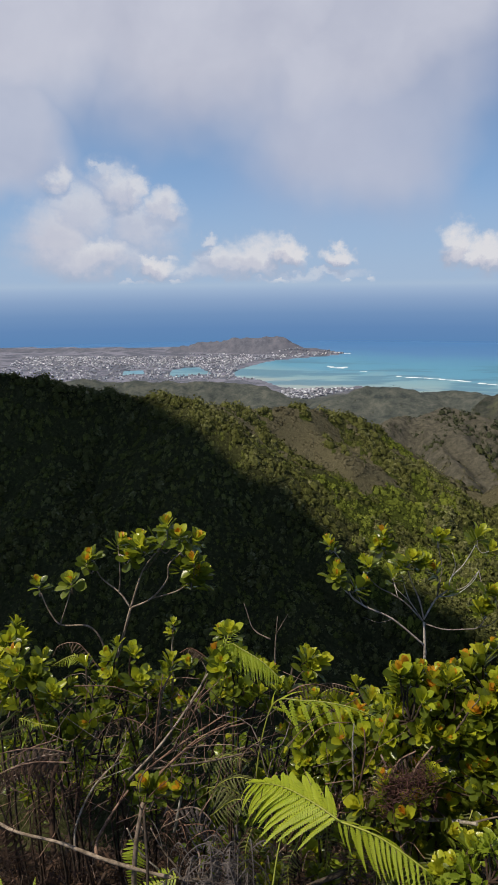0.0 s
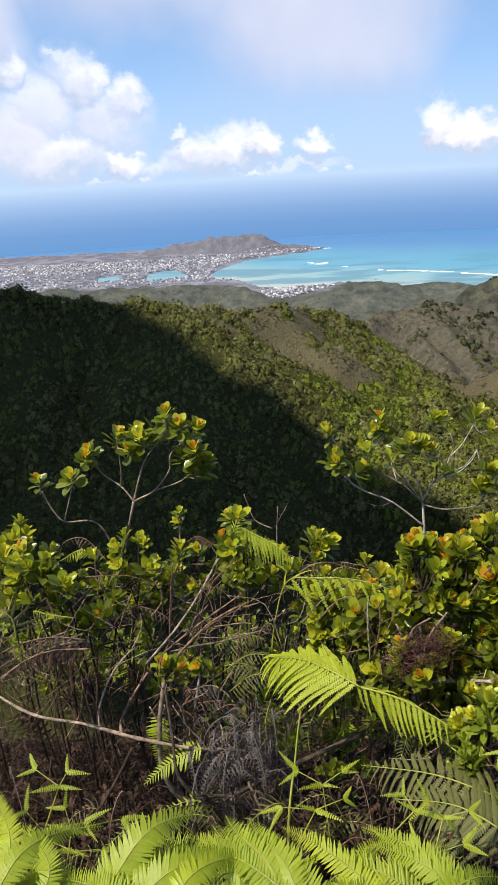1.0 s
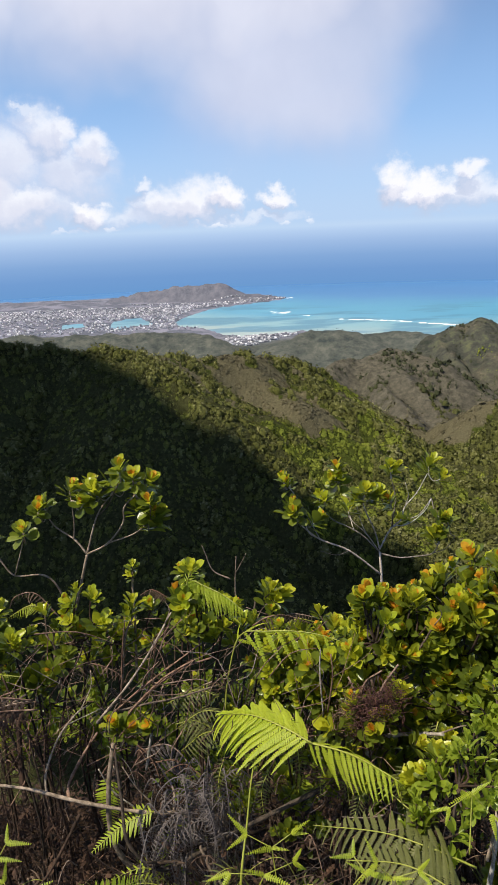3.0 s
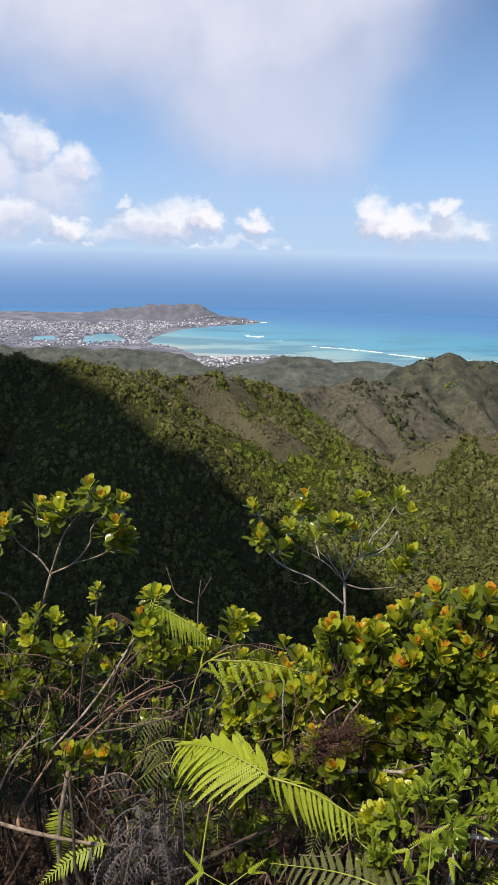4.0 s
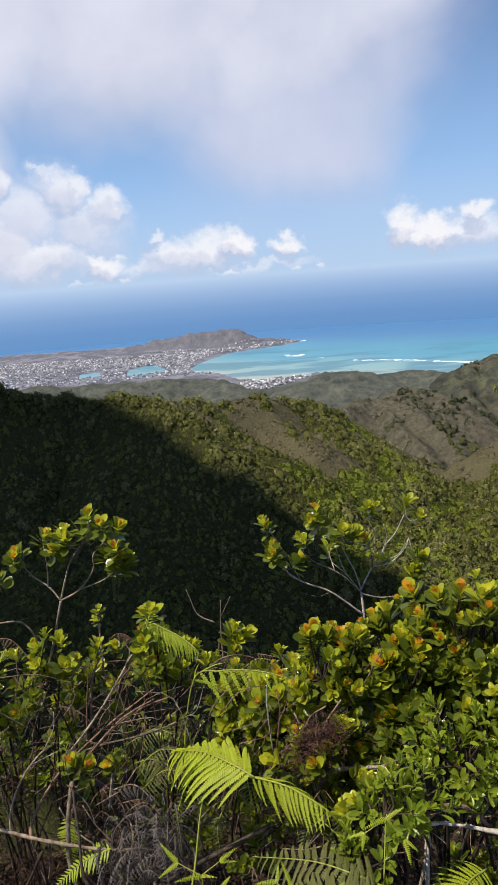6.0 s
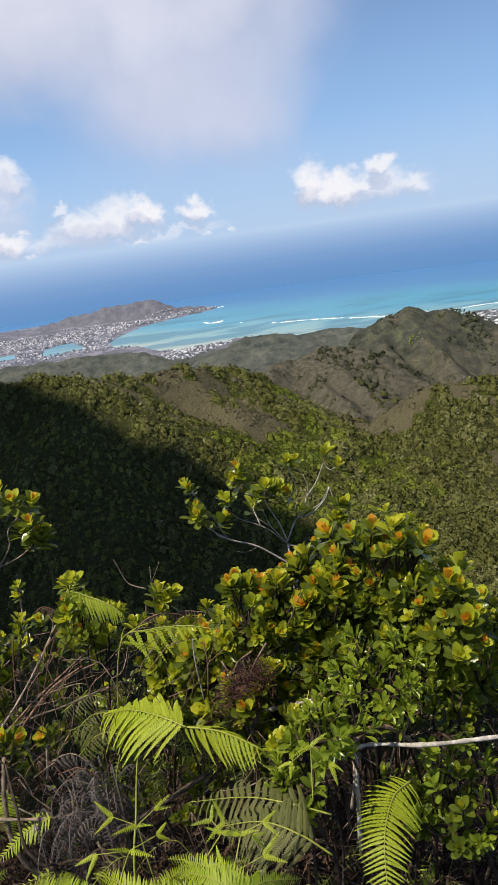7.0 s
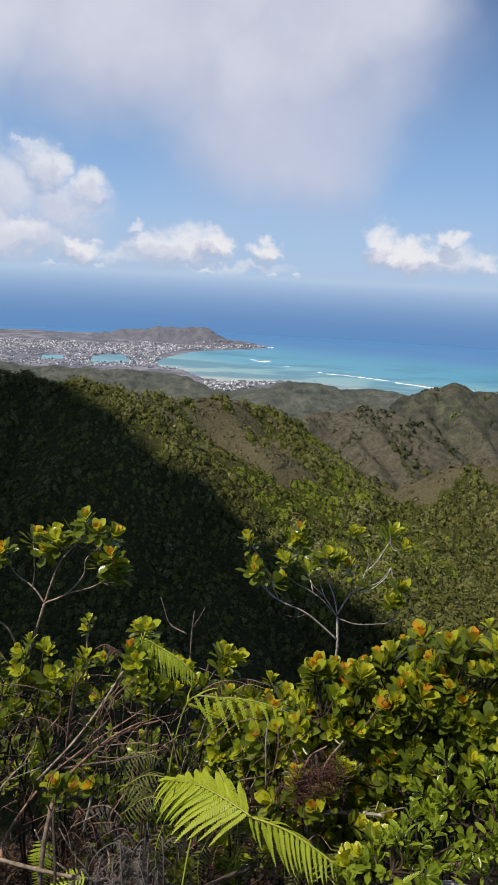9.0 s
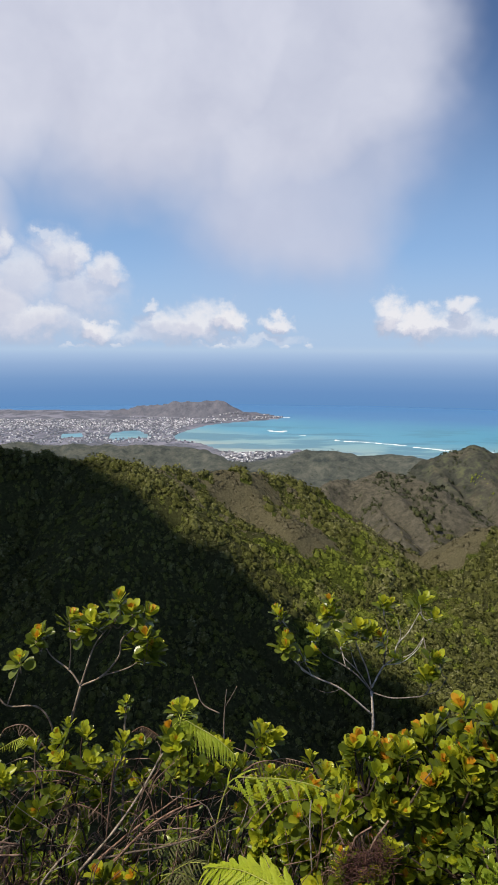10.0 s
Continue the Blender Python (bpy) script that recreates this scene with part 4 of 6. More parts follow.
def fern(label, way, pairs, length, kinds, seed, up=(0, -0.35, 1), start=0.15, droop=0.25, shape=0.7, mat=stalk_mat, thick=0.0022, angle=72, joined=False, group="ferns on the slope", into=None):
    """One fern frond: a stalk along a line and leaflets in two rows."""
    rnd = random.Random(seed)
    base = Vector(way[0])
    bm = bmesh.new()
    pts = tube(bm, way, thick, thick * 0.35, 5, 7, 0.03, seed)
    bm.transform(Matrix.Translation(-base))
    if into is None:
        root = thing("fern_frond", base, label, "fern", group)
        stalk = part("stalk", bm, mat, root)
    else:
        into.append((base, bm, kinds[0].materials[0]))
    pieces, steps = [], [0.0]
    for a, b in zip(pts, pts[1:]):
        steps.append(steps[-1] + (b - a).length)
    for i in range(pairs):
        f = start + (1 - start) * (i + 0.5) / pairs
        s = f * steps[-1]
        j = max(k for k in range(len(pts) - 1) if steps[k] <= s)
        p = pts[j].lerp(pts[j + 1], (s - steps[j]) / max(1e-6, steps[j + 1] - steps[j]))
        t = (pts[j + 1] - pts[j]).normalized()
        g = (f - start) / (1 - start)
        size = length * (min(1, 0.55 + g * 2.2) * (1 - g) ** shape + 0.06)
        n = Vector(up)
        n = (n - n.dot(t) * t).normalized()
        side = t.cross(n)
        for sgn in (-1, 1):
            a = radians(angle - 26 * g + rnd.uniform(-6, 6))
            d = (side * sgn * math.sin(a) + t * math.cos(a) - n * droop * rnd.uniform(0.6, 1.4) + Vector((0, 0, -droop * 0.5))).normalized()
            z = (n - n.dot(d) * d).normalized()
            y = z.cross(d)
            k = size * rnd.uniform(0.88, 1.08)
            m = Matrix(((d.x * k, y.x * k, z.x * k, p.x - base.x), (d.y * k, y.y * k, z.y * k, p.y - base.y), (d.z * k, y.z * k, z.z * k, p.z - base.z), (0, 0, 0, 1)))
            kind = rnd.choice(kinds)
            if joined or into is not None:
                pieces.append((kind, m))
            else:
                part("leaflet", kind, None, stalk, m=m)
    if into is not None:
        for kind, m in pieces:
            first = [bm.verts.new(m @ v.co) for v in kind.vertices]
            for f in kind.polygons:
                bm.faces.new([first[k] for k in f.vertices])
        return None
    if joined:
        verts, faces = [], []
        for kind, m in pieces:
            b = len(verts)
            verts += [m @ v.co for v in kind.vertices]
            faces += [tuple(b + k for k in f.vertices) for f in kind.polygons]
        tagged(part("blade", mesh_of("blade", verts, faces), kinds[0].materials[0], root), kind="stuff")
    return root


def fern_mass(name, label, fronds):
    """Fronds too tangled to count, as one mesh."""
    verts, faces, slots, mats = [], [], [], []
    for base, bm, mat in fronds:
        first = len(verts)
        bm.verts.index_update()
        verts += [base + v.co for v in bm.verts]
        faces += [[first + v.index for v in f.verts] for f in bm.faces]
        if mat not in mats:
            mats.append(mat)
        slots += [mats.index(mat)] * len(bm.faces)
        bm.free()
    mesh = mesh_of(name, verts, faces)
    for mat in mats:
        mesh.materials.append(mat)
    mesh.polygons.foreach_set("material_index", slots)
    return tagged(part(name, mesh, None), label, "ferns", kind="stuff")


def over_ground(rnd, lo, hi, count):
    """Random places in a box whose heights count from the ground."""
    p = np.array([[rnd.uniform(a, b) for a, b in zip(lo, hi)] for _ in range(count)])
    p[:, 2] += land(p[:, 0], p[:, 1])
    return [Vector(q) for q in p.tolist()]


def stick(label, way, r0, r1, seed, wood=dead_wood, forks=0):
    """A bare branch lying or standing in the scrub, with broken side twigs."""
    r0, r1 = r0 * 0.68, r1 * 0.62
    rnd = random.Random(seed)
    base = Vector(way[0])
    root = thing("dead_branch", base, label, "branch", "dead branches in the scrub")
    inv = Matrix.Translation(-base)
    bm = bmesh.new()
    pts = tube(bm, way, r0, r1, 7, 6, 0.2, seed)
    bm.transform(inv)
    part("stem", bm, wood, root)
    for i in range(forks):
        p = pts[rnd.randrange(len(pts) // 3, len(pts))]
        bm = bmesh.new()
        q = p + Vector((rnd.uniform(-0.09, 0.09), rnd.uniform(-0.05, 0.05), rnd.uniform(0.02, 0.12)))
        tube(bm, [p, (p + q) / 2 + Vector((0.012, 0, 0.006)), q], r1 * 0.8, r1 * 0.35, 5, 4, seed=i)
        bm.transform(inv)
        part("side_twig", bm, wood, root)
    return root


# ---- near plants: the small tree with open crown ----
sapling(
    "slender sapling with yellow-green leaf tufts and pale forked twigs", (-0.513, 2.080, 0.120),
    [([(-0.513, 2.080, 0.120), (-0.446, 2.080, 0.345), (-0.418, 2.080, 0.432), (-0.381, 2.090, 0.561)], 1.0, 0.75),
     ([(-0.381, 2.090, 0.561), (-0.413, 2.100, 0.603), (-0.469, 2.120, 0.636), (-0.492, 2.120, 0.675)], 0.6, 0.35),
     ([(-0.416, 2.100, 0.607), (-0.407, 2.090, 0.658), (-0.404, 2.080, 0.733)], 0.4, 0.3),
     ([(-0.381, 2.090, 0.561), (-0.358, 2.100, 0.634), (-0.338, 2.110, 0.683), (-0.294, 2.120, 0.739)], 0.65, 0.35),
     ([(-0.339, 2.110, 0.674), (-0.303, 2.080, 0.715), (-0.263, 2.060, 0.786)], 0.4, 0.3),
     ([(-0.381, 2.090, 0.561), (-0.313, 2.070, 0.603), (-0.262, 2.060, 0.667), (-0.252, 2.050, 0.719), (-0.218, 2.050, 0.755)], 0.6, 0.35),
     ([(-0.313, 2.070, 0.603), (-0.231, 2.050, 0.639), (-0.183, 2.040, 0.681)], 0.5, 0.3),
     ([(-0.449, 2.060, 0.377), (-0.457, 2.040, 0.475), (-0.492, 2.030, 0.530), (-0.568, 2.020, 0.537), (-0.599, 2.020, 0.576), (-0.622, 2.020, 0.636)], 0.6, 0.4),
     ([(-0.571, 2.020, 0.539), (-0.549, 2.020, 0.598), (-0.536, 2.030, 0.644)], 0.4, 0.3)],
    [(-0.625, 2.020, 0.659), (-0.534, 2.030, 0.662), (-0.496, 2.120, 0.706), (-0.506, 2.090, 0.697), (-0.411, 2.100, 0.756), (-0.365, 2.050, 0.733), (-0.353, 2.100, 0.764), (-0.330, 2.060, 0.755), (-0.396, 2.140, 0.717),
     (-0.296, 2.120, 0.765), (-0.260, 2.080, 0.819), (-0.255, 2.140, 0.747), (-0.222, 2.060, 0.795), (-0.188, 2.080, 0.772), (-0.210, 2.100, 0.735), (-0.176, 2.030, 0.731), (-0.171, 2.040, 0.696), (-0.222, 2.070, 0.704), (-0.184, 2.040, 0.669), (-0.160, 2.050, 0.685)],
    3, thick=0.0050, size=1.14, pool=tufts_open)

# ---- near plants: the sparse tree beyond it ----
sapling(
    "sparse small tree with grey-white crooked branches and few leaves", (0.642, 3.000, -0.314),
    [([(0.642, 3.000, -0.314), (0.654, 3.000, -0.111), (0.652, 3.000, -0.040), (0.647, 3.020, 0.061)], 1.0, 0.8),
     ([(0.652, 3.000, -0.040), (0.508, 2.980, 0.091), (0.380, 2.960, 0.161), (0.298, 2.950, 0.237), (0.266, 2.950, 0.279)], 0.7, 0.35),
     ([(0.380, 2.960, 0.161), (0.334, 2.930, 0.203), (0.311, 2.930, 0.261)], 0.35, 0.25),
     ([(0.647, 3.020, 0.061), (0.575, 3.040, 0.133), (0.512, 3.050, 0.173), (0.448, 3.050, 0.208), (0.389, 3.050, 0.271)], 0.55, 0.3),
     ([(0.646, 3.020, 0.074), (0.620, 3.000, 0.171), (0.575, 2.980, 0.276), (0.559, 2.980, 0.333)], 0.55, 0.35),
     ([(0.646, 3.020, 0.074), (0.698, 3.050, 0.154), (0.746, 3.060, 0.193), (0.763, 3.070, 0.250), (0.815, 3.080, 0.309), (0.859, 3.080, 0.398)], 0.6, 0.3),
     ([(0.707, 3.050, 0.167), (0.692, 3.000, 0.269), (0.685, 3.000, 0.320)], 0.3, 0.25),
     ([(0.702, 3.050, 0.167), (0.727, 3.100, 0.278), (0.703, 3.100, 0.384)], 0.35, 0.25),
     ([(0.647, 3.020, 0.055), (0.721, 2.980, 0.051), (0.797, 2.950, 0.069), (0.857, 2.940, 0.086), (0.884, 2.940, 0.138)], 0.5, 0.35),
     ([(0.535, 3.040, 0.164), (0.508, 3.100, 0.260), (0.475, 3.120, 0.372)], 0.3, 0.25),
     ([(0.647, 3.020, 0.061), (0.582, 3.000, 0.162), (0.526, 2.990, 0.221), (0.510, 3.000, 0.254)], 0.35, 0.2),
     ([(0.582, 3.000, 0.162), (0.560, 3.020, 0.217), (0.538, 2.990, 0.304)], 0.3, 0.2),
     ([(0.707, 3.050, 0.167), (0.774, 3.030, 0.187), (0.839, 3.020, 0.250), (0.864, 3.020, 0.306)], 0.35, 0.2),
     ([(0.763, 3.070, 0.250), (0.772, 3.050, 0.310), (0.757, 3.050, 0.370)], 0.3, 0.2),
     ([(0.857, 2.940, 0.086), (0.912, 2.940, 0.105), (0.953, 2.950, 0.157)], 0.3, 0.2),
     ([(0.508, 2.980, 0.091), (0.448, 2.960, 0.084), (0.379, 2.950, 0.112)], 0.25, 0.15),
     ([(0.380, 2.960, 0.161), (0.289, 3.000, 0.335), (0.242, 3.000, 0.400)], 0.3, 0.25)],
    [(0.257, 2.950, 0.310), (0.268, 2.920, 0.302), (0.233, 3.000, 0.419), (0.254, 3.000, 0.397), (0.357, 2.950, 0.245), (0.389, 3.050, 0.316), (0.410, 3.020, 0.309), (0.474, 3.120, 0.412), (0.491, 3.100, 0.379), (0.465, 3.120, 0.360), (0.510, 3.000, 0.275),
     (0.536, 2.980, 0.334), (0.573, 2.980, 0.358), (0.607, 3.000, 0.339), (0.638, 3.000, 0.335), (0.701, 3.100, 0.425), (0.712, 3.100, 0.404), (0.686, 3.000, 0.295), (0.771, 3.060, 0.192), (0.862, 3.080, 0.429), (0.911, 3.050, 0.382), (0.873, 2.940, 0.172), (0.884, 2.940, 0.247), (0.919, 2.960, 0.221), (0.856, 2.920, 0.169), (0.882, 2.960, 0.149)],
    5, thick=0.0066, size=1.5, wood=white_bark, pool=tufts_open + tufts_lime)

# ---- near plants: the large leathery bush ----
BIG = "dense leathery-leaved bush with orange and yellow new leaves"
bush(BIG, (0.399, 1.660, 0.555), (0.088, 0.10, 0.085), 46, 41, MIXED, 0.92)
bush(BIG, (0.551, 1.680, 0.537), (0.11, 0.12, 0.115), 74, 42, MIXED, 0.92)
bush(BIG, (0.721, 1.660, 0.597), (0.125, 0.14, 0.135), 105, 43, MIXED, 0.92)
bush(BIG, (0.803, 1.500, 0.556), (0.10, 0.12, 0.10), 70, 44, MIXED, 0.92)
bush(BIG, (0.977, 1.600, 0.387), (0.11, 0.13, 0.10), 50, 45, MIXED, 0.92)
bush(BIG, (0.453, 1.600, 0.382), (0.14, 0.08, 0.09), 34, 46, MIXED, 0.9)
bush(BIG, (0.305, 1.680, 0.448), (0.11, 0.10, 0.09), 36, 47, MIXED, 0.9)
GREEN = "broad-leaved bright green shrub below the leathery bush"
bush(GREEN, (0.633, 1.380, 0.524), (0.10, 0.08, 0.07), 34, 51, tufts_green, 0.7)
bush(GREEN, (0.475, 1.260, 0.521), (0.07, 0.07, 0.07), 26, 52, tufts_green, 0.7)
bush(GREEN, (0.732, 1.340, 0.435), (0.11, 0.09, 0.07), 30, 53, tufts_green + tufts_old, 0.72)
bush(GREEN, (0.750, 1.260, 0.275), (0.11, 0.10, 0.08), 36, 54, tufts_green + tufts_old, 0.72)
bush(GREEN, (0.702, 1.400, 0.164), (0.12, 0.08, 0.06), 28, 55, tufts_old, 0.85)
bush(BIG, (0.617, 1.560, 0.460), (0.15, 0.10, 0.09), 56, 56, tufts_old * 2 + tufts_lime, 0.9)
bush(BIG, (0.827, 1.480, 0.408), (0.12, 0.10, 0.09), 44, 57, tufts_old * 2 + tufts_lime + tufts_green * 2, 0.9)
bush(BIG, (0.380, 1.500, 0.358), (0.12, 0.10, 0.08), 30, 58, tufts_old * 2 + tufts_tip, 0.9)
bush(BIG, (1.077, 1.600, 0.232), (0.16, 0.14, 0.12), 40, 59, MIXED, 0.92)

bush(GREEN, (0.392, 1.220, 0.425), (0.05, 0.05, 0.05), 14, 91, tufts_green, 0.8)
bush(GREEN, (0.435, 1.300, 0.469), (0.05, 0.05, 0.05), 14, 92, tufts_green + tufts_lime, 0.8)
bush(GREEN, (0.174, 1.550, 0.146), (0.10, 0.06, 0.04), 12, 93, tufts_old, 0.7)

# ---- near plants: low bushes ahead ----
LOW = "low leathery shrub with upright tufts of green and orange leaves"


def low_bush(centre, radii, count, seed, pool=MIXED):
    return bush(LOW, centre, radii, count, seed, pool, 1.0, wood=dark_wood)


low_bush((-0.561, 1.740, 0.567), (0.055, 0.07, 0.06), 9, 61)
low_bush((-0.486, 1.660, 0.545), (0.06, 0.07, 0.06), 9, 62)
low_bush((-0.401, 1.800, 0.467), (0.07, 0.08, 0.06), 11, 63)
low_bush((-0.331, 1.800, 0.532), (0.05, 0.06, 0.05), 8, 64)
low_bush((-0.058, 1.820, 0.579), (0.05, 0.06, 0.07), 9, 65)
low_bush((-0.007, 1.760, 0.548), (0.07, 0.07, 0.05), 9, 66)
low_bush((0.123, 1.950, 0.473), (0.05, 0.05, 0.04), 7, 67, tufts_lime)
low_bush((0.255, 1.820, 0.420), (0.10, 0.10, 0.05), 16, 68)
low_bush((0.189, 1.720, 0.439), (0.12, 0.10, 0.07), 21, 69)
low_bush((-0.615, 1.750, 0.505), (0.06, 0.07, 0.06), 8, 70)
low_bush((0.238, 1.660, 0.400), (0.12, 0.08, 0.05), 16, 71)
low_bush((0.364, 1.500, 0.432), (0.10, 0.08, 0.06), 13, 72)
low_bush((-0.484, 1.750, 0.417), (0.07, 0.07, 0.05), 8, 73)
low_bush((0.049, 1.850, 0.387), (0.14, 0.08, 0.05), 14, 74, tufts_old + tufts_lime)
low_bush((-0.290, 2.000, 0.255), (0.20, 0.08, 0.05), 14, 75, tufts_old)
low_bush((-0.573, 1.900, 0.216), (0.20, 0.08, 0.06), 16, 76, tufts_old + tufts_green)
low_bush((-0.678, 1.900, 0.551), (0.08, 0.08, 0.06), 11, 77)
low_bush((-0.772, 1.800, 0.494), (0.09, 0.09, 0.08), 14, 78)
low_bush((-0.323, 1.900, 0.399), (0.10, 0.07, 0.05), 12, 79)
low_bush((-0.126, 1.850, 0.462), (0.08, 0.07, 0.05), 11, 80)
THICKET = "dark shaded shrub deep in the scrub below the crest"
for i, centre in enumerate([(-1.095, 2.200, -0.028), (-0.879, 2.150, -0.039), (-0.691, 2.100, -0.048), (-0.552, 2.200, -0.110), (-0.353, 2.100, -0.054), (-0.196, 2.200, -0.069), (-0.019, 2.100, -0.015), (0.148, 2.200, -0.053), (0.306, 2.100, -0.044), (0.506, 2.200, -0.106), (0.689, 2.200, -0.064),
                            (-0.052, 1.900, -0.080), (0.148, 1.850, -0.015), (0.332, 1.800, 0.049), (0.488, 1.750, 0.055)]):
    bush(THICKET, centre, (0.14, 0.10, 0.10), 22, 700 + i, tufts_old * 3 + tufts_green, 1.0, wood=dead_wood)
STEM = "single upright stem with rounded yellow-green leaves"
sapling(STEM, (-0.229, 1.880, 0.282), [([(-0.229, 1.880, 0.282), (-0.218, 1.880, 0.463), (-0.218, 1.890, 0.544), (-0.215, 1.890, 0.603)], 0.5, 0.35)], [(-0.212, 1.890, 0.619), (-0.216, 1.890, 0.591)], 81, pool=tufts_lime, size=0.7)
sapling(STEM, (-0.257, 1.820, 0.308), [([(-0.257, 1.820, 0.308), (-0.236, 1.820, 0.450), (-0.212, 1.830, 0.511)], 0.5, 0.35)], [(-0.210, 1.830, 0.536), (-0.221, 1.830, 0.511)], 82, pool=tufts_old + tufts_lime, size=0.95)
sapling(STEM, (-0.235, 1.450, 0.083), [([(-0.159, 1.470, 0.084), (-0.201, 1.460, 0.115), (-0.228, 1.460, 0.201), (-0.225, 1.470, 0.313), (-0.212, 1.500, 0.404)], 1.0, 0.7)], [(-0.200, 1.500, 0.442), (-0.182, 1.500, 0.429)], 83, pool=tufts_tip + tufts_lime, size=0.95, wood=bark)
sapling(STEM, (-0.168, 1.600, 0.240), [([(-0.168, 1.600, 0.240), (-0.156, 1.600, 0.300), (-0.148, 1.600, 0.341)], 0.5, 0.4)], [(-0.146, 1.600, 0.361)], 84, pool=tufts_tip, size=0.85)

# ---- near plants: ferns ----
LIME = "bright lime fern frond arching over the scrub"
fern(LIME, [(-0.079, 1.860, 0.402), (-0.092, 1.820, 0.560), (-0.060, 1.790, 0.628), (-0.018, 1.770, 0.622), (0.032, 1.735, 0.612), (0.074, 1.700, 0.594)], 24, 0.080, fine_comb[fern_lime], 101, start=0.45, droop=0.75, shape=0.35, angle=58)
fern(LIME, [(-0.060, 1.800, 0.480), (-0.066, 1.770, 0.590), (-0.056, 1.780, 0.645), (-0.036, 1.785, 0.668)], 16, 0.034, fine_comb[fern_lime], 119, start=0.3, droop=0.3, shape=0.3)
fern(LIME, [(0.019, 1.660, 0.331), (0.032, 1.680, 0.430), (0.064, 1.690, 0.533), (0.126, 1.670, 0.555), (0.186, 1.650, 0.566), (0.242, 1.630, 0.568), (0.294, 1.610, 0.560)], 10, 0.100, comb[fern_lime], 102, up=(0.0, -0.40, 0.90), start=0.40, droop=0.62, shape=0.4, angle=66)
fern(LIME, [(0.050, 1.340, -0.200), (0.053, 1.300, 0.185), (0.071, 1.370, 0.310), (0.092, 1.430, 0.410), (0.135, 1.450, 0.470)], 3, 0.04, comb[fern_lime], 103, start=0.95, thick=0.0034)
fern(LIME, [(0.205, 1.395, 0.478), (0.149, 1.435, 0.486), (0.087, 1.480, 0.480), (0.020, 1.520, 0.452)], 19, 0.150, fine_comb[fern_lime], 104, up=(0.0, -0.40, 0.92), start=0.03, droop=0.22, shape=0.3, angle=50)
fern(LIME, [(0.187, 1.410, 0.471), (0.258, 1.360, 0.488), (0.302, 1.310, 0.503), (0.346, 1.260, 0.508)], 15, 0.082, fine_comb[fern_lime], 105, up=(0.1, -0.5, 0.85), start=0.05, droop=0.75, shape=0.3, angle=70)
fern(LIME, [(0.387, 1.200, 0.334), (0.384, 1.240, 0.429), (0.355, 1.280, 0.442), (0.319, 1.320, 0.451)], 4, 0.035, comb[fern_lime], 106, start=0.85)
fern("lime fern frond standing among green shrubs", [(0.622, 1.220, 0.402), (0.576, 1.180, 0.413), (0.535, 1.100, 0.417), (0.515, 1.030, 0.380)], 30, 0.062, fine_comb[fern_lime], 107, start=0.02, droop=0.08, shape=0.25, angle=90)
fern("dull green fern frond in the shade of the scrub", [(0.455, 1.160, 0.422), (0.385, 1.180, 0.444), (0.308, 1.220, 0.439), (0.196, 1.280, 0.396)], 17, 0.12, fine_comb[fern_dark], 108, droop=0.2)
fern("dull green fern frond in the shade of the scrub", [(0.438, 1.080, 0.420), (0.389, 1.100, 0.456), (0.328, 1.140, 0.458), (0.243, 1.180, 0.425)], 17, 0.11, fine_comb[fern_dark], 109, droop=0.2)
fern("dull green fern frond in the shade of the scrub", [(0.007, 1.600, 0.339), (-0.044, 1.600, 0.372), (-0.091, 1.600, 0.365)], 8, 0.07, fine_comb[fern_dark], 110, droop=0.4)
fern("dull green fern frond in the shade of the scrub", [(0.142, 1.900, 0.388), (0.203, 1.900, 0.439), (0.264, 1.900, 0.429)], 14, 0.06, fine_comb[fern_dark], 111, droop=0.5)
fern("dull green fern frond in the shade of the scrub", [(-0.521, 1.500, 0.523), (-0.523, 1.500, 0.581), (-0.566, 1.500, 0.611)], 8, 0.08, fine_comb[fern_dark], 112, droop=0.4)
fern("small green fern frond hanging among dead twigs", [(-0.234, 1.520, 0.299), (-0.240, 1.500, 0.252), (-0.246, 1.500, 0.150)], 20, 0.04, strap[fern_green], 113, start=0.02, droop=0.1)
fern("small green fern frond hanging among dead twigs", [(-0.131, 1.460, 0.258), (-0.195, 1.450, 0.236), (-0.264, 1.420, 0.194)], 20, 0.04, strap[fern_green], 114, start=0.02, droop=0.1)
fern("small green fern frond hanging among dead twigs", [(-0.119, 1.480, 0.187), (-0.112, 1.460, 0.141), (-0.110, 1.440, 0.094)], 16, 0.03, strap[fern_green], 115, start=0.02, droop=0.1)
fern("curled fern tip rising beside a leathery shrub", [(-0.512, 1.600, 0.478), (-0.517, 1.600, 0.525), (-0.485, 1.600, 0.516), (-0.427, 1.600, 0.507)], 18, 0.02, comb[fern_lime], 116, start=0.3)
fern("small fern frond beside a leathery shrub", [(-0.461, 1.900, 0.493), (-0.497, 1.900, 0.511), (-0.557, 1.900, 0.478)], 16, 0.035, comb[fern_lime], 117, start=0.1, droop=0.4)

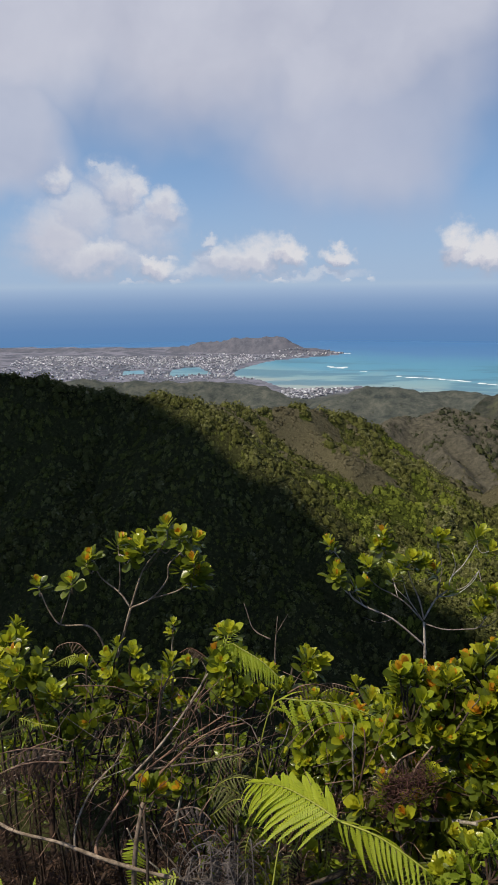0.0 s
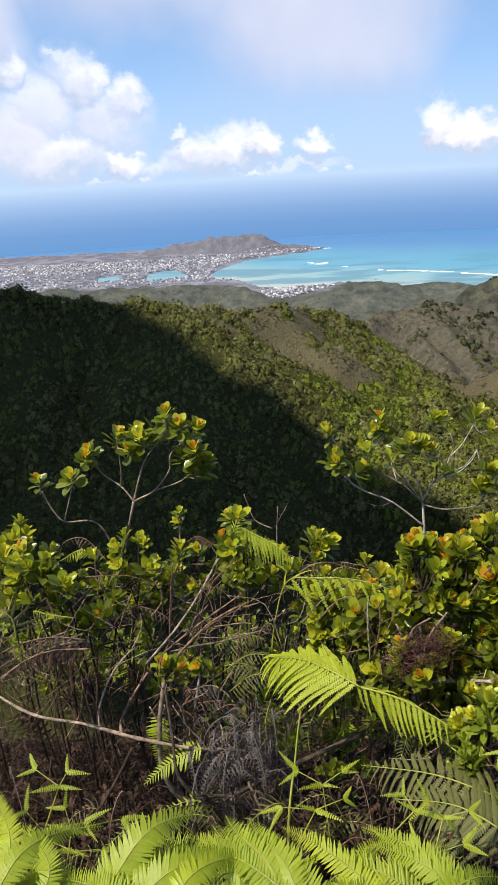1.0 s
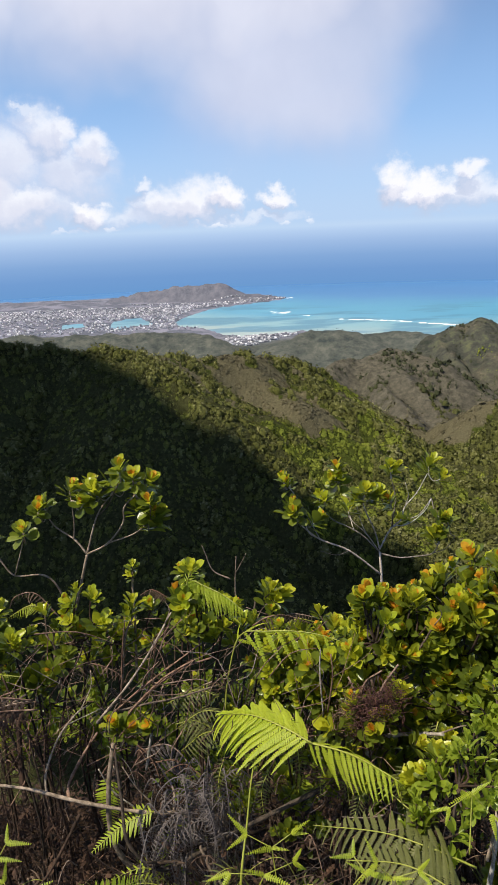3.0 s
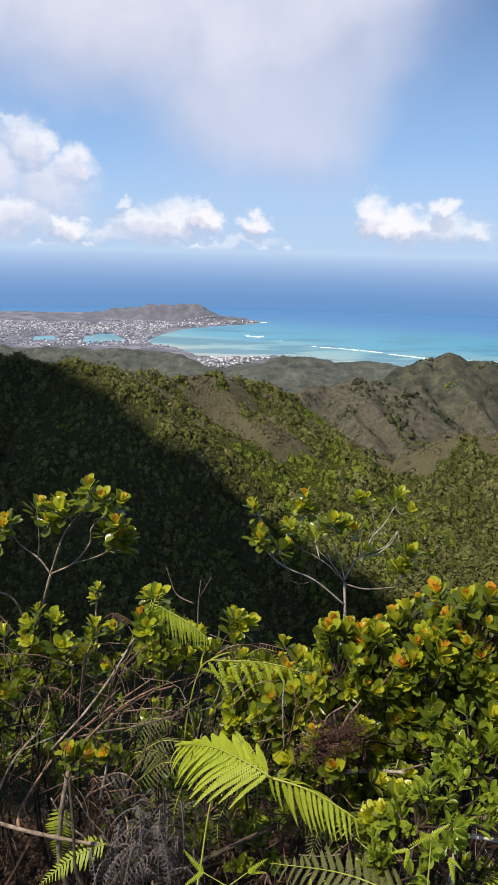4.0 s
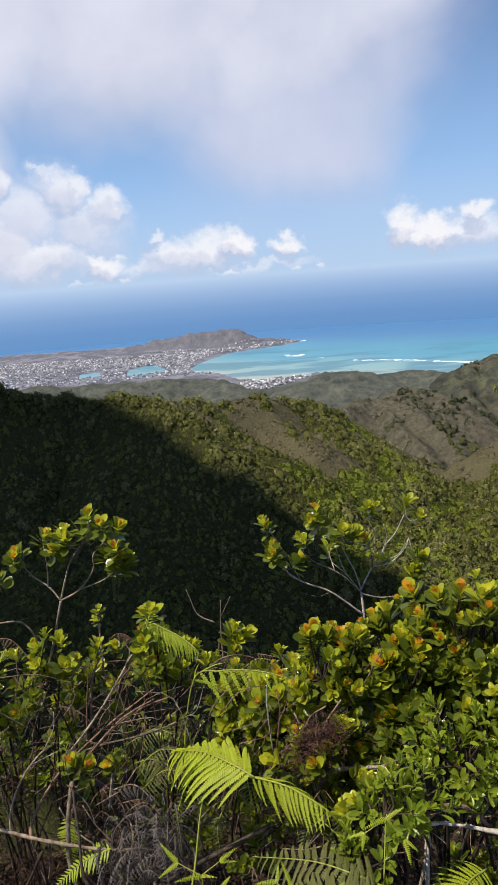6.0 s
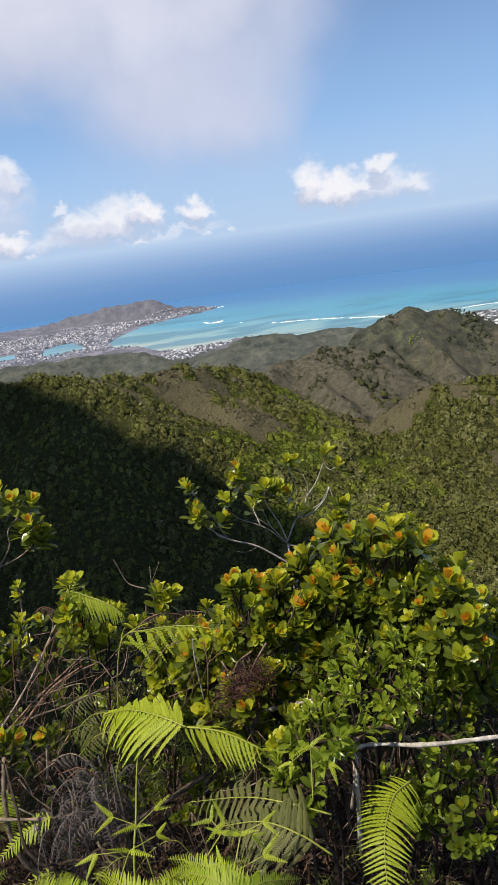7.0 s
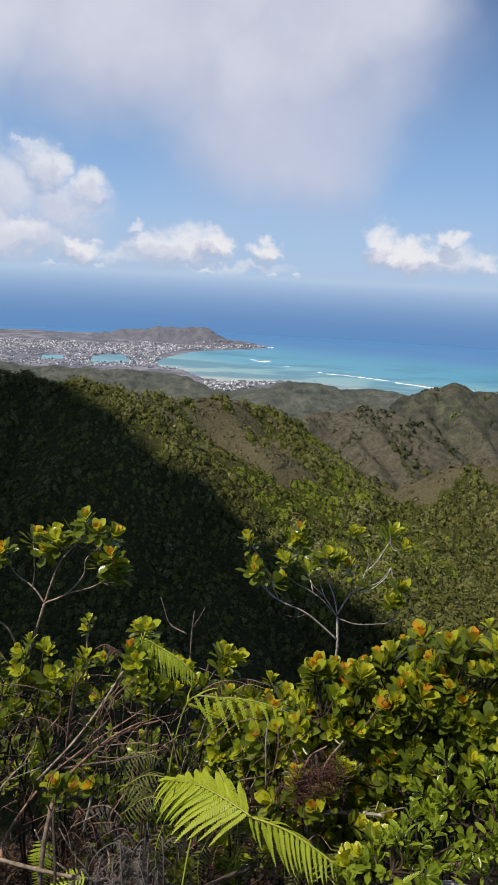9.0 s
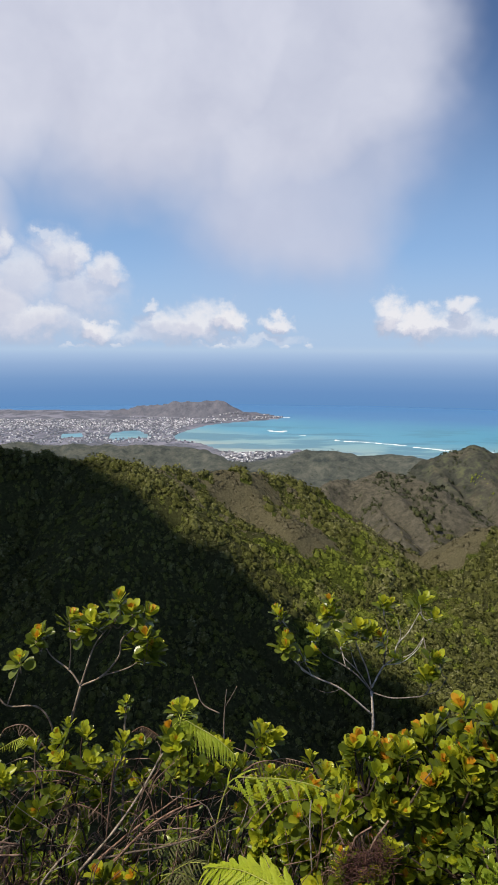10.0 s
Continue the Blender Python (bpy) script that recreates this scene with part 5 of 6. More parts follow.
OLIVE = "olive fern frond hanging among the stems of the scrub"
for i, way in enumerate([
    [(-0.095, 1.620, 0.332), (-0.029, 1.600, 0.396), (0.037, 1.580, 0.406)],
    [(-0.082, 1.600, 0.290), (-0.018, 1.580, 0.356), (0.048, 1.560, 0.356)],
    [(-0.116, 1.660, 0.375), (-0.043, 1.640, 0.425), (0.011, 1.620, 0.420)],
    [(0.173, 1.520, 0.403), (0.184, 1.500, 0.359), (0.184, 1.480, 0.283)],
    [(0.223, 1.520, 0.387), (0.233, 1.500, 0.342), (0.229, 1.480, 0.266)],
    [(0.257, 1.500, 0.388), (0.279, 1.480, 0.344), (0.287, 1.440, 0.274)],
    [(0.324, 1.460, 0.347), (0.310, 1.440, 0.305), (0.286, 1.400, 0.268)],
    [(0.389, 1.400, 0.417), (0.376, 1.380, 0.378), (0.385, 1.360, 0.325)],
    [(0.123, 1.550, 0.282), (0.102, 1.520, 0.245), (0.106, 1.500, 0.181)],
    [(0.019, 1.580, 0.290), (0.004, 1.550, 0.242), (0.012, 1.520, 0.178)],
    [(0.482, 1.500, 0.430), (0.465, 1.470, 0.396), (0.467, 1.440, 0.349)],
]):
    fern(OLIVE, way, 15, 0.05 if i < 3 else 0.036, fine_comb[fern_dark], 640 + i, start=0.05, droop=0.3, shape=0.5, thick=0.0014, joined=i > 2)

SWORD = "fresh green sword fern frond at the trail's edge"
for i, (way, length, mat) in enumerate([
    ([(-0.222, 0.920, 0.473), (-0.170, 0.960, 0.547), (-0.131, 1.000, 0.573), (-0.075, 1.060, 0.541)], 0.085, fern_green),
    ([(-0.349, 0.920, 0.518), (-0.318, 0.980, 0.548), (-0.283, 1.040, 0.518), (-0.232, 1.080, 0.481)], 0.06, fern_green),
    ([(0.006, 0.920, 0.499), (-0.010, 0.970, 0.534), (-0.047, 1.020, 0.520), (-0.096, 1.050, 0.494)], 0.055, fern_green),
    ([(0.067, 0.900, 0.519), (0.038, 0.960, 0.553), (-0.013, 1.020, 0.543), (-0.036, 1.080, 0.505)], 0.06, fern_green),
    ([(0.125, 0.900, 0.530), (0.084, 0.950, 0.545), (0.029, 1.000, 0.545), (-0.026, 1.050, 0.494)], 0.06, fern_green),
    ([(0.198, 0.900, 0.531), (0.161, 0.960, 0.532), (0.101, 1.000, 0.545), (0.052, 1.060, 0.505)], 0.055, fern_lime),
    ([(0.320, 0.920, 0.491), (0.283, 0.960, 0.532), (0.228, 1.000, 0.545), (0.172, 1.060, 0.505)], 0.055, fern_green),
    ([(0.154, 0.900, 0.520), (0.199, 0.960, 0.532), (0.245, 1.000, 0.523), (0.303, 1.040, 0.495)], 0.05, fern_lime),
    ([(-0.364, 0.980, 0.478), (-0.354, 1.020, 0.520), (-0.393, 1.080, 0.530), (-0.414, 1.100, 0.556)], 0.05, fern_lime),
    ([(-0.286, 0.920, 0.518), (-0.271, 0.960, 0.541), (-0.318, 1.020, 0.531), (-0.372, 1.060, 0.506)], 0.05, fern_green),
    ([(-0.092, 0.880, 0.537), (-0.072, 0.920, 0.574), (-0.031, 0.960, 0.564), (0.011, 1.000, 0.511)], 0.055, fern_lime),
    ([(0.236, 0.880, 0.541), (0.258, 0.920, 0.545), (0.313, 0.960, 0.532), (0.374, 1.000, 0.478)], 0.055, fern_green),
    ([(-0.121, 0.880, 0.536), (-0.151, 0.920, 0.542), (-0.226, 0.960, 0.518), (-0.295, 1.000, 0.475)], 0.055, fern_green),
    ([(0.095, 0.860, 0.559), (0.111, 0.900, 0.562), (0.159, 0.940, 0.537), (0.211, 0.980, 0.482)], 0.05, fern_lime),
]):
    for j in range(3):
        rnd = random.Random(1000 + 10 * i + j)
        shift = Vector((rnd.uniform(-0.07, 0.07), rnd.uniform(-0.05, 0.03), rnd.uniform(-0.05, 0.005))) if j else Vector((0, 0, 0))
        line = [Vector(p) + shift * (0.6 + 0.25 * k) for k, p in enumerate(way)]
        kinds = strap[mat] if j < 2 else comb[fern_green]
        fern(SWORD, line, 42, length * (0.5 if j < 2 else 0.62), kinds, 120 + 3 * i + j, up=(0, -0.6, 0.8), start=0.12, droop=0.14, shape=0.55, thick=0.0014, joined=j > 1, group="sword ferns")

FORK = "thin forked fern shoot with small lime blades"


def forked(foot, fork, ends, seed):
    """A wiry stem that forks, each fork ending in two or three short comb-edged blades."""
    rnd = random.Random(seed)
    base = Vector(foot)
    root = thing("fern_shoot", base, FORK, "fern", "forked fern shoots")
    inv = Matrix.Translation(-base)
    bm = bmesh.new()
    tube(bm, [foot, fork], 0.0014, 0.001, 5, 4, 0.03, seed)
    for e in ends:
        tube(bm, [fork, e], 0.001, 0.0007, 5, 4, 0.03, seed)
    bm.transform(inv)
    stalk = part("stalk", bm, stalk_mat, root)
    mat = fern_lime if rnd.random() < 0.4 else fern_green
    for e in list(ends) + [fork]:
        p = Vector(e)
        out = (p - Vector(fork)).normalized() if e is not fork else Vector((0, 0, 1))
        side = out.cross(Vector((0, -0.5, 0.85))).normalized()
        for turn in ((-0.55, 0.6) if e is not fork else (-0.9, 0.9)):
            d = (out * math.cos(turn) + side * math.sin(turn) + Vector((rnd.uniform(-0.2, 0.2), rnd.uniform(-0.7, 0.2), rnd.uniform(-0.5, 0.0)))).normalized()
            z = Vector((rnd.uniform(-0.3, 0.3), -0.55, 0.8))
            z = (z - z.dot(d) * d).normalized()
            y = z.cross(d)
            k = rnd.uniform(0.027, 0.044)
            m = Matrix(((d.x, y.x, z.x, 0), (d.y, y.y, z.y, 0), (d.z, y.z, z.z, 0), (0, 0, 0, 1)))
            part("leaflet", rnd.choice(short_blade[mat]), None, stalk, m=Matrix.Translation(p - base) @ m @ Matrix.Scale(k, 4))
    return root


for i, (foot, fork, a, b) in enumerate([
    ((0.132, 1.120, 0.367), (0.118, 1.140, 0.502), (0.079, 1.150, 0.520), (0.150, 1.150, 0.519)),
    ((0.175, 1.080, 0.394), (0.260, 1.100, 0.493), (0.245, 1.120, 0.503), (0.309, 1.100, 0.474)),
    ((0.067, 1.080, 0.419), (0.105, 1.100, 0.493), (0.052, 1.100, 0.499), (0.151, 1.120, 0.494)),
    ((-0.341, 1.100, 0.444), (-0.310, 1.120, 0.521), (-0.348, 1.130, 0.547), (-0.297, 1.130, 0.541)),
    ((0.215, 1.000, 0.430), (0.271, 1.040, 0.471), (0.255, 1.050, 0.482), (0.323, 1.050, 0.482)),
    ((0.419, 1.100, 0.520), (0.431, 1.140, 0.597), (0.394, 1.130, 0.580), (0.459, 1.130, 0.564)),
    ((0.262, 1.000, 0.476), (0.293, 1.060, 0.525), (0.270, 1.060, 0.554), (0.331, 1.060, 0.538)),
]):
    forked(foot, fork, (a, b), 160 + i)
rnd = random.Random(31)
for i, (foot, fork, a, b) in enumerate([
    ((0.023, 0.980, 0.409), (0.036, 1.040, 0.530), (-0.016, 1.060, 0.529), (0.079, 1.050, 0.541)),
    ((0.082, 0.960, 0.439), (0.119, 1.020, 0.531), (0.070, 1.020, 0.543), (0.177, 1.030, 0.542)),
    ((0.161, 0.960, 0.440), (0.192, 1.020, 0.531), (0.152, 1.030, 0.575), (0.248, 1.020, 0.543)),
    ((0.229, 0.940, 0.448), (0.245, 1.000, 0.512), (0.205, 1.000, 0.545), (0.293, 1.000, 0.501)),
    ((0.298, 0.940, 0.449), (0.316, 1.000, 0.523), (0.282, 1.000, 0.567), (0.354, 1.000, 0.535)),
    ((-0.369, 1.000, 0.400), (-0.356, 1.060, 0.494), (-0.392, 1.060, 0.542), (-0.298, 1.060, 0.518)),
    ((-0.263, 0.960, 0.436), (-0.247, 1.030, 0.507), (-0.285, 1.030, 0.542), (-0.193, 1.030, 0.519)),
    ((-0.045, 0.940, 0.456), (-0.045, 1.000, 0.522), (-0.085, 1.000, 0.545), (0.004, 1.000, 0.534)),
]):
    for j in range(3):
        shift = Vector((rnd.uniform(-0.06, 0.06), rnd.uniform(-0.05, 0.05), rnd.uniform(-0.10, -0.02))) + Vector((0, 0, -0.02))
        forked(*[tuple(Vector(q) + shift) for q in (foot, fork)], [tuple(Vector(q) + shift * 1.4) for q in (a, b)], 800 + 4 * i + j)

DRY = "withered grey-brown fern frond drooping in the scrub"
for i, (way, length, mat) in enumerate([
    ([(-0.215, 1.750, 0.160), (-0.135, 1.730, 0.195), (-0.077, 1.700, 0.147), (-0.051, 1.660, 0.054)], 0.07, fern_grey),
    ([(-0.186, 1.740, 0.131), (-0.105, 1.700, 0.166), (-0.063, 1.660, 0.092), (-0.081, 1.620, 0.001)], 0.07, fern_grey),
    ([(-0.051, 1.760, 0.130), (-0.036, 1.700, 0.090), (-0.080, 1.640, 0.037), (-0.123, 1.600, 0.004)], 0.06, fern_grey),
    ([(-0.258, 1.760, 0.208), (-0.183, 1.730, 0.158), (-0.156, 1.700, 0.072), (-0.171, 1.660, 0.017)], 0.06, fern_grey),
    ([(0.009, 1.700, 0.089), (-0.051, 1.660, 0.054), (-0.107, 1.600, 0.022), (-0.135, 1.580, 0.007)], 0.055, fern_grey),
    ([(-0.350, 1.470, 0.520), (-0.421, 1.440, 0.540), (-0.475, 1.410, 0.535), (-0.530, 1.380, 0.500)], 0.070, fern_brown),
    ([(-0.359, 1.480, 0.535), (-0.420, 1.450, 0.566), (-0.485, 1.420, 0.570), (-0.550, 1.390, 0.545)], 0.075, fern_dry),
    ([(-0.370, 1.500, 0.520), (-0.430, 1.480, 0.520), (-0.500, 1.450, 0.500), (-0.560, 1.420, 0.466)], 0.070, fern_brown),
    ([(-0.380, 1.520, 0.500), (-0.440, 1.490, 0.508), (-0.490, 1.470, 0.480), (-0.520, 1.450, 0.420)], 0.060, fern_dry),
    ([(0.094, 1.750, 0.520), (0.130, 1.760, 0.536), (0.180, 1.780, 0.526), (0.255, 1.800, 0.480)], 0.06, fern_dry),
    ([(-0.440, 1.620, 0.461), (-0.504, 1.600, 0.446), (-0.569, 1.580, 0.415), (-0.635, 1.560, 0.384)], 0.07, fern_dry),
    ([(-0.429, 1.620, 0.445), (-0.495, 1.600, 0.413), (-0.565, 1.580, 0.365), (-0.613, 1.560, 0.359)], 0.06, fern_dry),
    ([(-0.440, 1.950, 0.444), (-0.494, 1.950, 0.518), (-0.551, 1.950, 0.511), (-0.573, 1.950, 0.475)], 0.05, fern_dry),
    ([(-0.134, 1.950, 0.489), (-0.178, 1.950, 0.517), (-0.211, 1.950, 0.501)], 0.05, fern_dry),
    ([(0.368, 1.540, 0.532), (0.329, 1.520, 0.519), (0.315, 1.500, 0.477), (0.324, 1.480, 0.434)], 0.05, fern_dry),
    ([(0.403, 1.540, 0.546), (0.365, 1.520, 0.504), (0.351, 1.500, 0.462), (0.360, 1.480, 0.419)], 0.05, fern_dry),
    ([(0.296, 1.540, 0.520), (0.318, 1.520, 0.490), (0.373, 1.500, 0.490), (0.394, 1.480, 0.462)], 0.05, fern_dry),
    ([(0.145, 1.950, 0.410), (0.206, 1.930, 0.438), (0.279, 1.900, 0.437)], 0.045, fern_dry),
    ([(-0.400, 1.800, 0.362), (-0.330, 1.780, 0.410), (-0.252, 1.750, 0.403), (-0.210, 1.730, 0.357)], 0.06, fern_dry),
    ([(-0.042, 1.800, 0.318), (0.019, 1.780, 0.349), (0.076, 1.750, 0.336), (0.103, 1.730, 0.281)], 0.06, fern_dry),
]):
    fern(DRY, way, 16, length * 0.95, curled[mat], 200 + i, start=0.05, droop=0.8, mat=dead_wood, group="withered ferns")

heap = []
rnd = random.Random(55)
for i in range(70):
    a = rnd.uniform(0, 6.28)
    top = Vector((-0.045 + rnd.gauss(0, 0.05), 1.47 + rnd.uniform(-0.06, 0.08), 0.245 + rnd.gauss(0, 0.055)))
    reach = Vector((math.cos(a), 0.6 * math.sin(a) - 0.2, 0)) * rnd.uniform(0.05, 0.10)
    way = [top, top + reach * 0.5 + Vector((0, 0, 0.02)), top + reach + Vector((0, 0, -0.04)), top + reach * 0.9 + Vector((0, 0, -rnd.uniform(0.09, 0.16))), top + reach * 0.55 + Vector((0, 0, -rnd.uniform(0.17, 0.22)))]
    fern("", way, 30, rnd.uniform(0.013, 0.026), curled[fern_grey], 900 + i, start=0.03, droop=rnd.uniform(0.1, 0.9), mat=dark_wood, thick=0.0014, shape=0.35, into=heap)
fern_mass("withered_fern_heap", "dark grey withered fern fronds curled in a heap", heap)

THATCH = "dead brown fern frond hanging in the thatch of the scrub"
rnd = random.Random(77)
for i, foot in enumerate(over_ground(rnd, (-0.95, 1.3, 0.2), (0.5, 1.85, 0.66), 84)):
    a = rnd.uniform(0, 6.28)
    reach = Vector((math.cos(a), math.sin(a) * 0.6, 0)) * rnd.uniform(0.05, 0.13)
    way = [foot, foot + reach * 0.4 + Vector((0, 0, 0.03)), foot + reach + Vector((0, 0, -0.04)), foot + reach * 1.3 + Vector((0, 0, -rnd.uniform(0.10, 0.24)))]
    fern(THATCH, way, 15, rnd.uniform(0.035, 0.065), curled[fern_brown if rnd.random() < 0.75 else fern_dry], 400 + i, start=0.05, droop=0.8, mat=dead_wood, thick=0.0015, joined=True, group="withered ferns")
for i, foot in enumerate(over_ground(rnd, (-0.1, 1.1, 0.2), (0.75, 1.5, 0.42), 22)):
    a = rnd.uniform(0, 6.28)
    reach = Vector((math.cos(a), math.sin(a) * 0.6, 0)) * rnd.uniform(0.05, 0.12)
    way = [foot, foot + reach * 0.4 + Vector((0, 0, 0.03)), foot + reach + Vector((0, 0, -0.03)), foot + reach * 1.3 + Vector((0, 0, -rnd.uniform(0.08, 0.18)))]
    fern(THATCH, way, 14, rnd.uniform(0.03, 0.06), curled[fern_brown], 520 + i, start=0.05, droop=0.8, mat=dead_wood, thick=0.0015, joined=True, group="withered ferns")
mass = []
for i, foot in enumerate(over_ground(rnd, (-1.05, 1.55, 0.32), (-0.2, 1.95, 0.78), 64)):
    a = rnd.uniform(2.6, 6.8)
    reach = Vector((math.cos(a), math.sin(a) * 0.6, 0)) * rnd.uniform(0.05, 0.12)
    way = [foot, foot + reach * 0.4 + Vector((0, 0, 0.03)), foot + reach + Vector((0, 0, -0.05)), foot + reach * 1.2 + Vector((0, 0, -rnd.uniform(0.14, 0.28)))]
    fern(THATCH, way, 18, rnd.uniform(0.04, 0.07), curled[fern_brown if rnd.random() < 0.85 else fern_dry], 620 + i, start=0.05, droop=0.6, mat=dead_wood, thick=0.0015, into=mass)
fern_mass("fern_thatch", "dead brown fern fronds hanging thickly under the scrub", mass)
SHADE = "small fern frond among the stems of the scrub"
for i, foot in enumerate(over_ground(rnd, (-0.9, 1.12, 0.1), (0.95, 1.6, 0.42), 70)):
    a = rnd.uniform(3.3, 6.1)
    reach = Vector((math.cos(a), math.sin(a) * 0.5, 0)) * rnd.uniform(0.08, 0.17)
    way = [foot, foot + reach * 0.4 + Vector((0, 0, 0.08)), foot + reach + Vector((0, 0, 0.08)), foot + reach * 1.6 + Vector((0, 0, 0.03))]
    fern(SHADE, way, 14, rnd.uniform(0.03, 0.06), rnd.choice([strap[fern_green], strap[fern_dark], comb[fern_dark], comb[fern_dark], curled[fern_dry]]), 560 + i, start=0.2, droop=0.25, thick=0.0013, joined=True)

# ---- near plants: bare wood ----
BARE = "bare weathered branch in the tangled scrub"
for i, (way, r0, r1, wood, forks) in enumerate([
    ([(-0.667, 1.620, 0.273), (-0.528, 1.520, 0.299), (-0.397, 1.480, 0.309), (-0.292, 1.460, 0.292), (-0.181, 1.460, 0.262), (-0.103, 1.480, 0.231), (-0.051, 1.540, 0.193)], 0.005, 0.0068, bark, 1),
    ([(-0.371, 1.500, 0.270), (-0.373, 1.520, 0.314), (-0.346, 1.550, 0.379), (-0.309, 1.580, 0.418), (-0.285, 1.600, 0.425)], 0.004, 0.0025, bark, 2),
    ([(-0.313, 1.470, 0.290), (-0.318, 1.500, 0.302), (-0.286, 1.530, 0.355), (-0.260, 1.560, 0.383)], 0.006, 0.004, dead_wood, 1),
    ([(-0.293, 1.470, 0.249), (-0.323, 1.460, 0.193), (-0.367, 1.440, 0.121), (-0.407, 1.440, 0.069)], 0.006, 0.003, dark_wood, 0),
    ([(-0.137, 1.500, 0.234), (-0.172, 1.500, 0.284), (-0.203, 1.520, 0.323)], 0.003, 0.002, bark, 1),
    ([(-0.177, 1.500, 0.226), (-0.224, 1.500, 0.276), (-0.250, 1.500, 0.337)], 0.003, 0.002, bark, 0),
    ([(-0.157, 1.460, 0.092), (-0.089, 1.460, 0.140), (-0.014, 1.500, 0.122), (0.120, 1.560, 0.100), (0.248, 1.620, 0.154)], 0.008, 0.007, dark_wood, 2),
    ([(-0.276, 1.620, 0.360), (-0.203, 1.640, 0.441), (-0.148, 1.680, 0.507), (-0.100, 1.740, 0.572)], 0.005, 0.003, bark, 2),
    ([(-0.237, 1.620, 0.343), (-0.147, 1.620, 0.439), (-0.066, 1.640, 0.486), (0.000, 1.660, 0.498)], 0.0045, 0.003, dead_wood, 2),
    ([(-0.217, 1.600, 0.375), (-0.118, 1.620, 0.470), (-0.040, 1.660, 0.495)], 0.004, 0.003, dead_wood, 2),
    ([(-0.252, 1.640, 0.360), (-0.167, 1.660, 0.425), (-0.090, 1.680, 0.474), (-0.028, 1.700, 0.510)], 0.004, 0.0025, dead_wood, 1),
    ([(-0.223, 1.640, 0.376), (-0.153, 1.600, 0.423), (-0.080, 1.600, 0.437), (0.012, 1.620, 0.451)], 0.004, 0.003, bark, 1),
    ([(-0.235, 1.700, 0.346), (-0.227, 1.740, 0.469), (-0.220, 1.780, 0.542)], 0.003, 0.002, dead_wood, 0),
    ([(-0.168, 1.700, 0.379), (-0.134, 1.720, 0.480), (-0.098, 1.740, 0.563)], 0.0035, 0.0025, dead_wood, 1),
    ([(-0.414, 1.760, 0.408), (-0.405, 1.780, 0.455), (-0.435, 1.800, 0.493)], 0.006, 0.003, bark, 1),
    ([(0.004, 3.000, -0.238), (0.006, 3.000, -0.063), (0.016, 3.000, 0.077)], 0.007, 0.003, bark, 0),
    ([(0.010, 3.000, -0.006), (0.040, 3.000, 0.049), (0.061, 3.000, 0.090)], 0.003, 0.002, bark, 0),
    ([(-0.012, 2.950, -0.007), (-0.084, 2.950, 0.037), (-0.113, 2.950, 0.120), (-0.126, 2.950, 0.161)], 0.005, 0.002, bark, 0),
    ([(0.243, 1.540, 0.416), (0.237, 1.550, 0.528), (0.240, 1.560, 0.579)], 0.003, 0.002, bark, 1),
    ([(0.252, 1.540, 0.431), (0.264, 1.550, 0.513), (0.262, 1.560, 0.564)], 0.003, 0.002, dead_wood, 1),
    ([(0.431, 1.600, 0.495), (0.465, 1.600, 0.546), (0.493, 1.600, 0.603)], 0.005, 0.003, bark, 1),
    ([(0.429, 1.600, 0.488), (0.435, 1.650, 0.513), (0.454, 1.680, 0.531)], 0.004, 0.002, bark, 0),
    ([(0.331, 1.500, 0.349), (0.370, 1.520, 0.377), (0.425, 1.500, 0.401), (0.479, 1.450, 0.440)], 0.010, 0.005, bark, 1),
    ([(0.607, 1.300, 0.423), (0.653, 1.260, 0.444), (0.707, 1.220, 0.472), (0.780, 1.180, 0.502), (0.860, 1.150, 0.520)], 0.006, 0.008, white_bark, 0),
    ([(0.506, 1.300, 0.457), (0.532, 1.280, 0.427), (0.528, 1.270, 0.382), (0.524, 1.260, 0.322), (0.520, 1.270, 0.200)], 0.005, 0.007, white_bark, 0),
    ([(0.607, 1.300, 0.423), (0.550, 1.300, 0.431), (0.508, 1.300, 0.408)], 0.006, 0.005, white_bark, 0),
    ([(-0.205, 1.480, 0.400), (-0.192, 1.440, 0.320), (-0.178, 1.400, 0.237), (-0.119, 1.400, 0.164), (-0.050, 1.420, 0.175), (0.037, 1.440, 0.211), (0.130, 1.470, 0.235), (0.235, 1.500, 0.264)], 0.004, 0.009, dark_wood, 2),
    ([(0.508, 1.250, 0.333), (0.522, 1.260, 0.403), (0.526, 1.280, 0.452)], 0.004, 0.003, bark, 0),
    ([(0.495, 1.300, 0.414), (0.533, 1.300, 0.446), (0.592, 1.300, 0.473), (0.657, 1.300, 0.416)], 0.009, 0.006, dead_wood, 1),
    ([(-0.492, 1.700, 0.316), (-0.489, 1.660, 0.189), (-0.474, 1.620, 0.136)], 0.010, 0.010, dark_wood, 0),
    ([(0.490, 1.700, 0.331), (0.493, 1.600, 0.298), (0.416, 1.500, 0.340)], 0.012, 0.010, dark_wood, 0),
    ([(0.260, 1.350, 0.322), (0.253, 1.340, 0.272), (0.245, 1.340, 0.226)], 0.006, 0.005, dark_wood, 0),
    ([(-0.030, 1.400, 0.223), (-0.002, 1.380, 0.164), (0.039, 1.360, 0.139)], 0.005, 0.004, bark, 0),
]):
    stick(BARE, way, r0, r1, 300 + i, wood, forks)


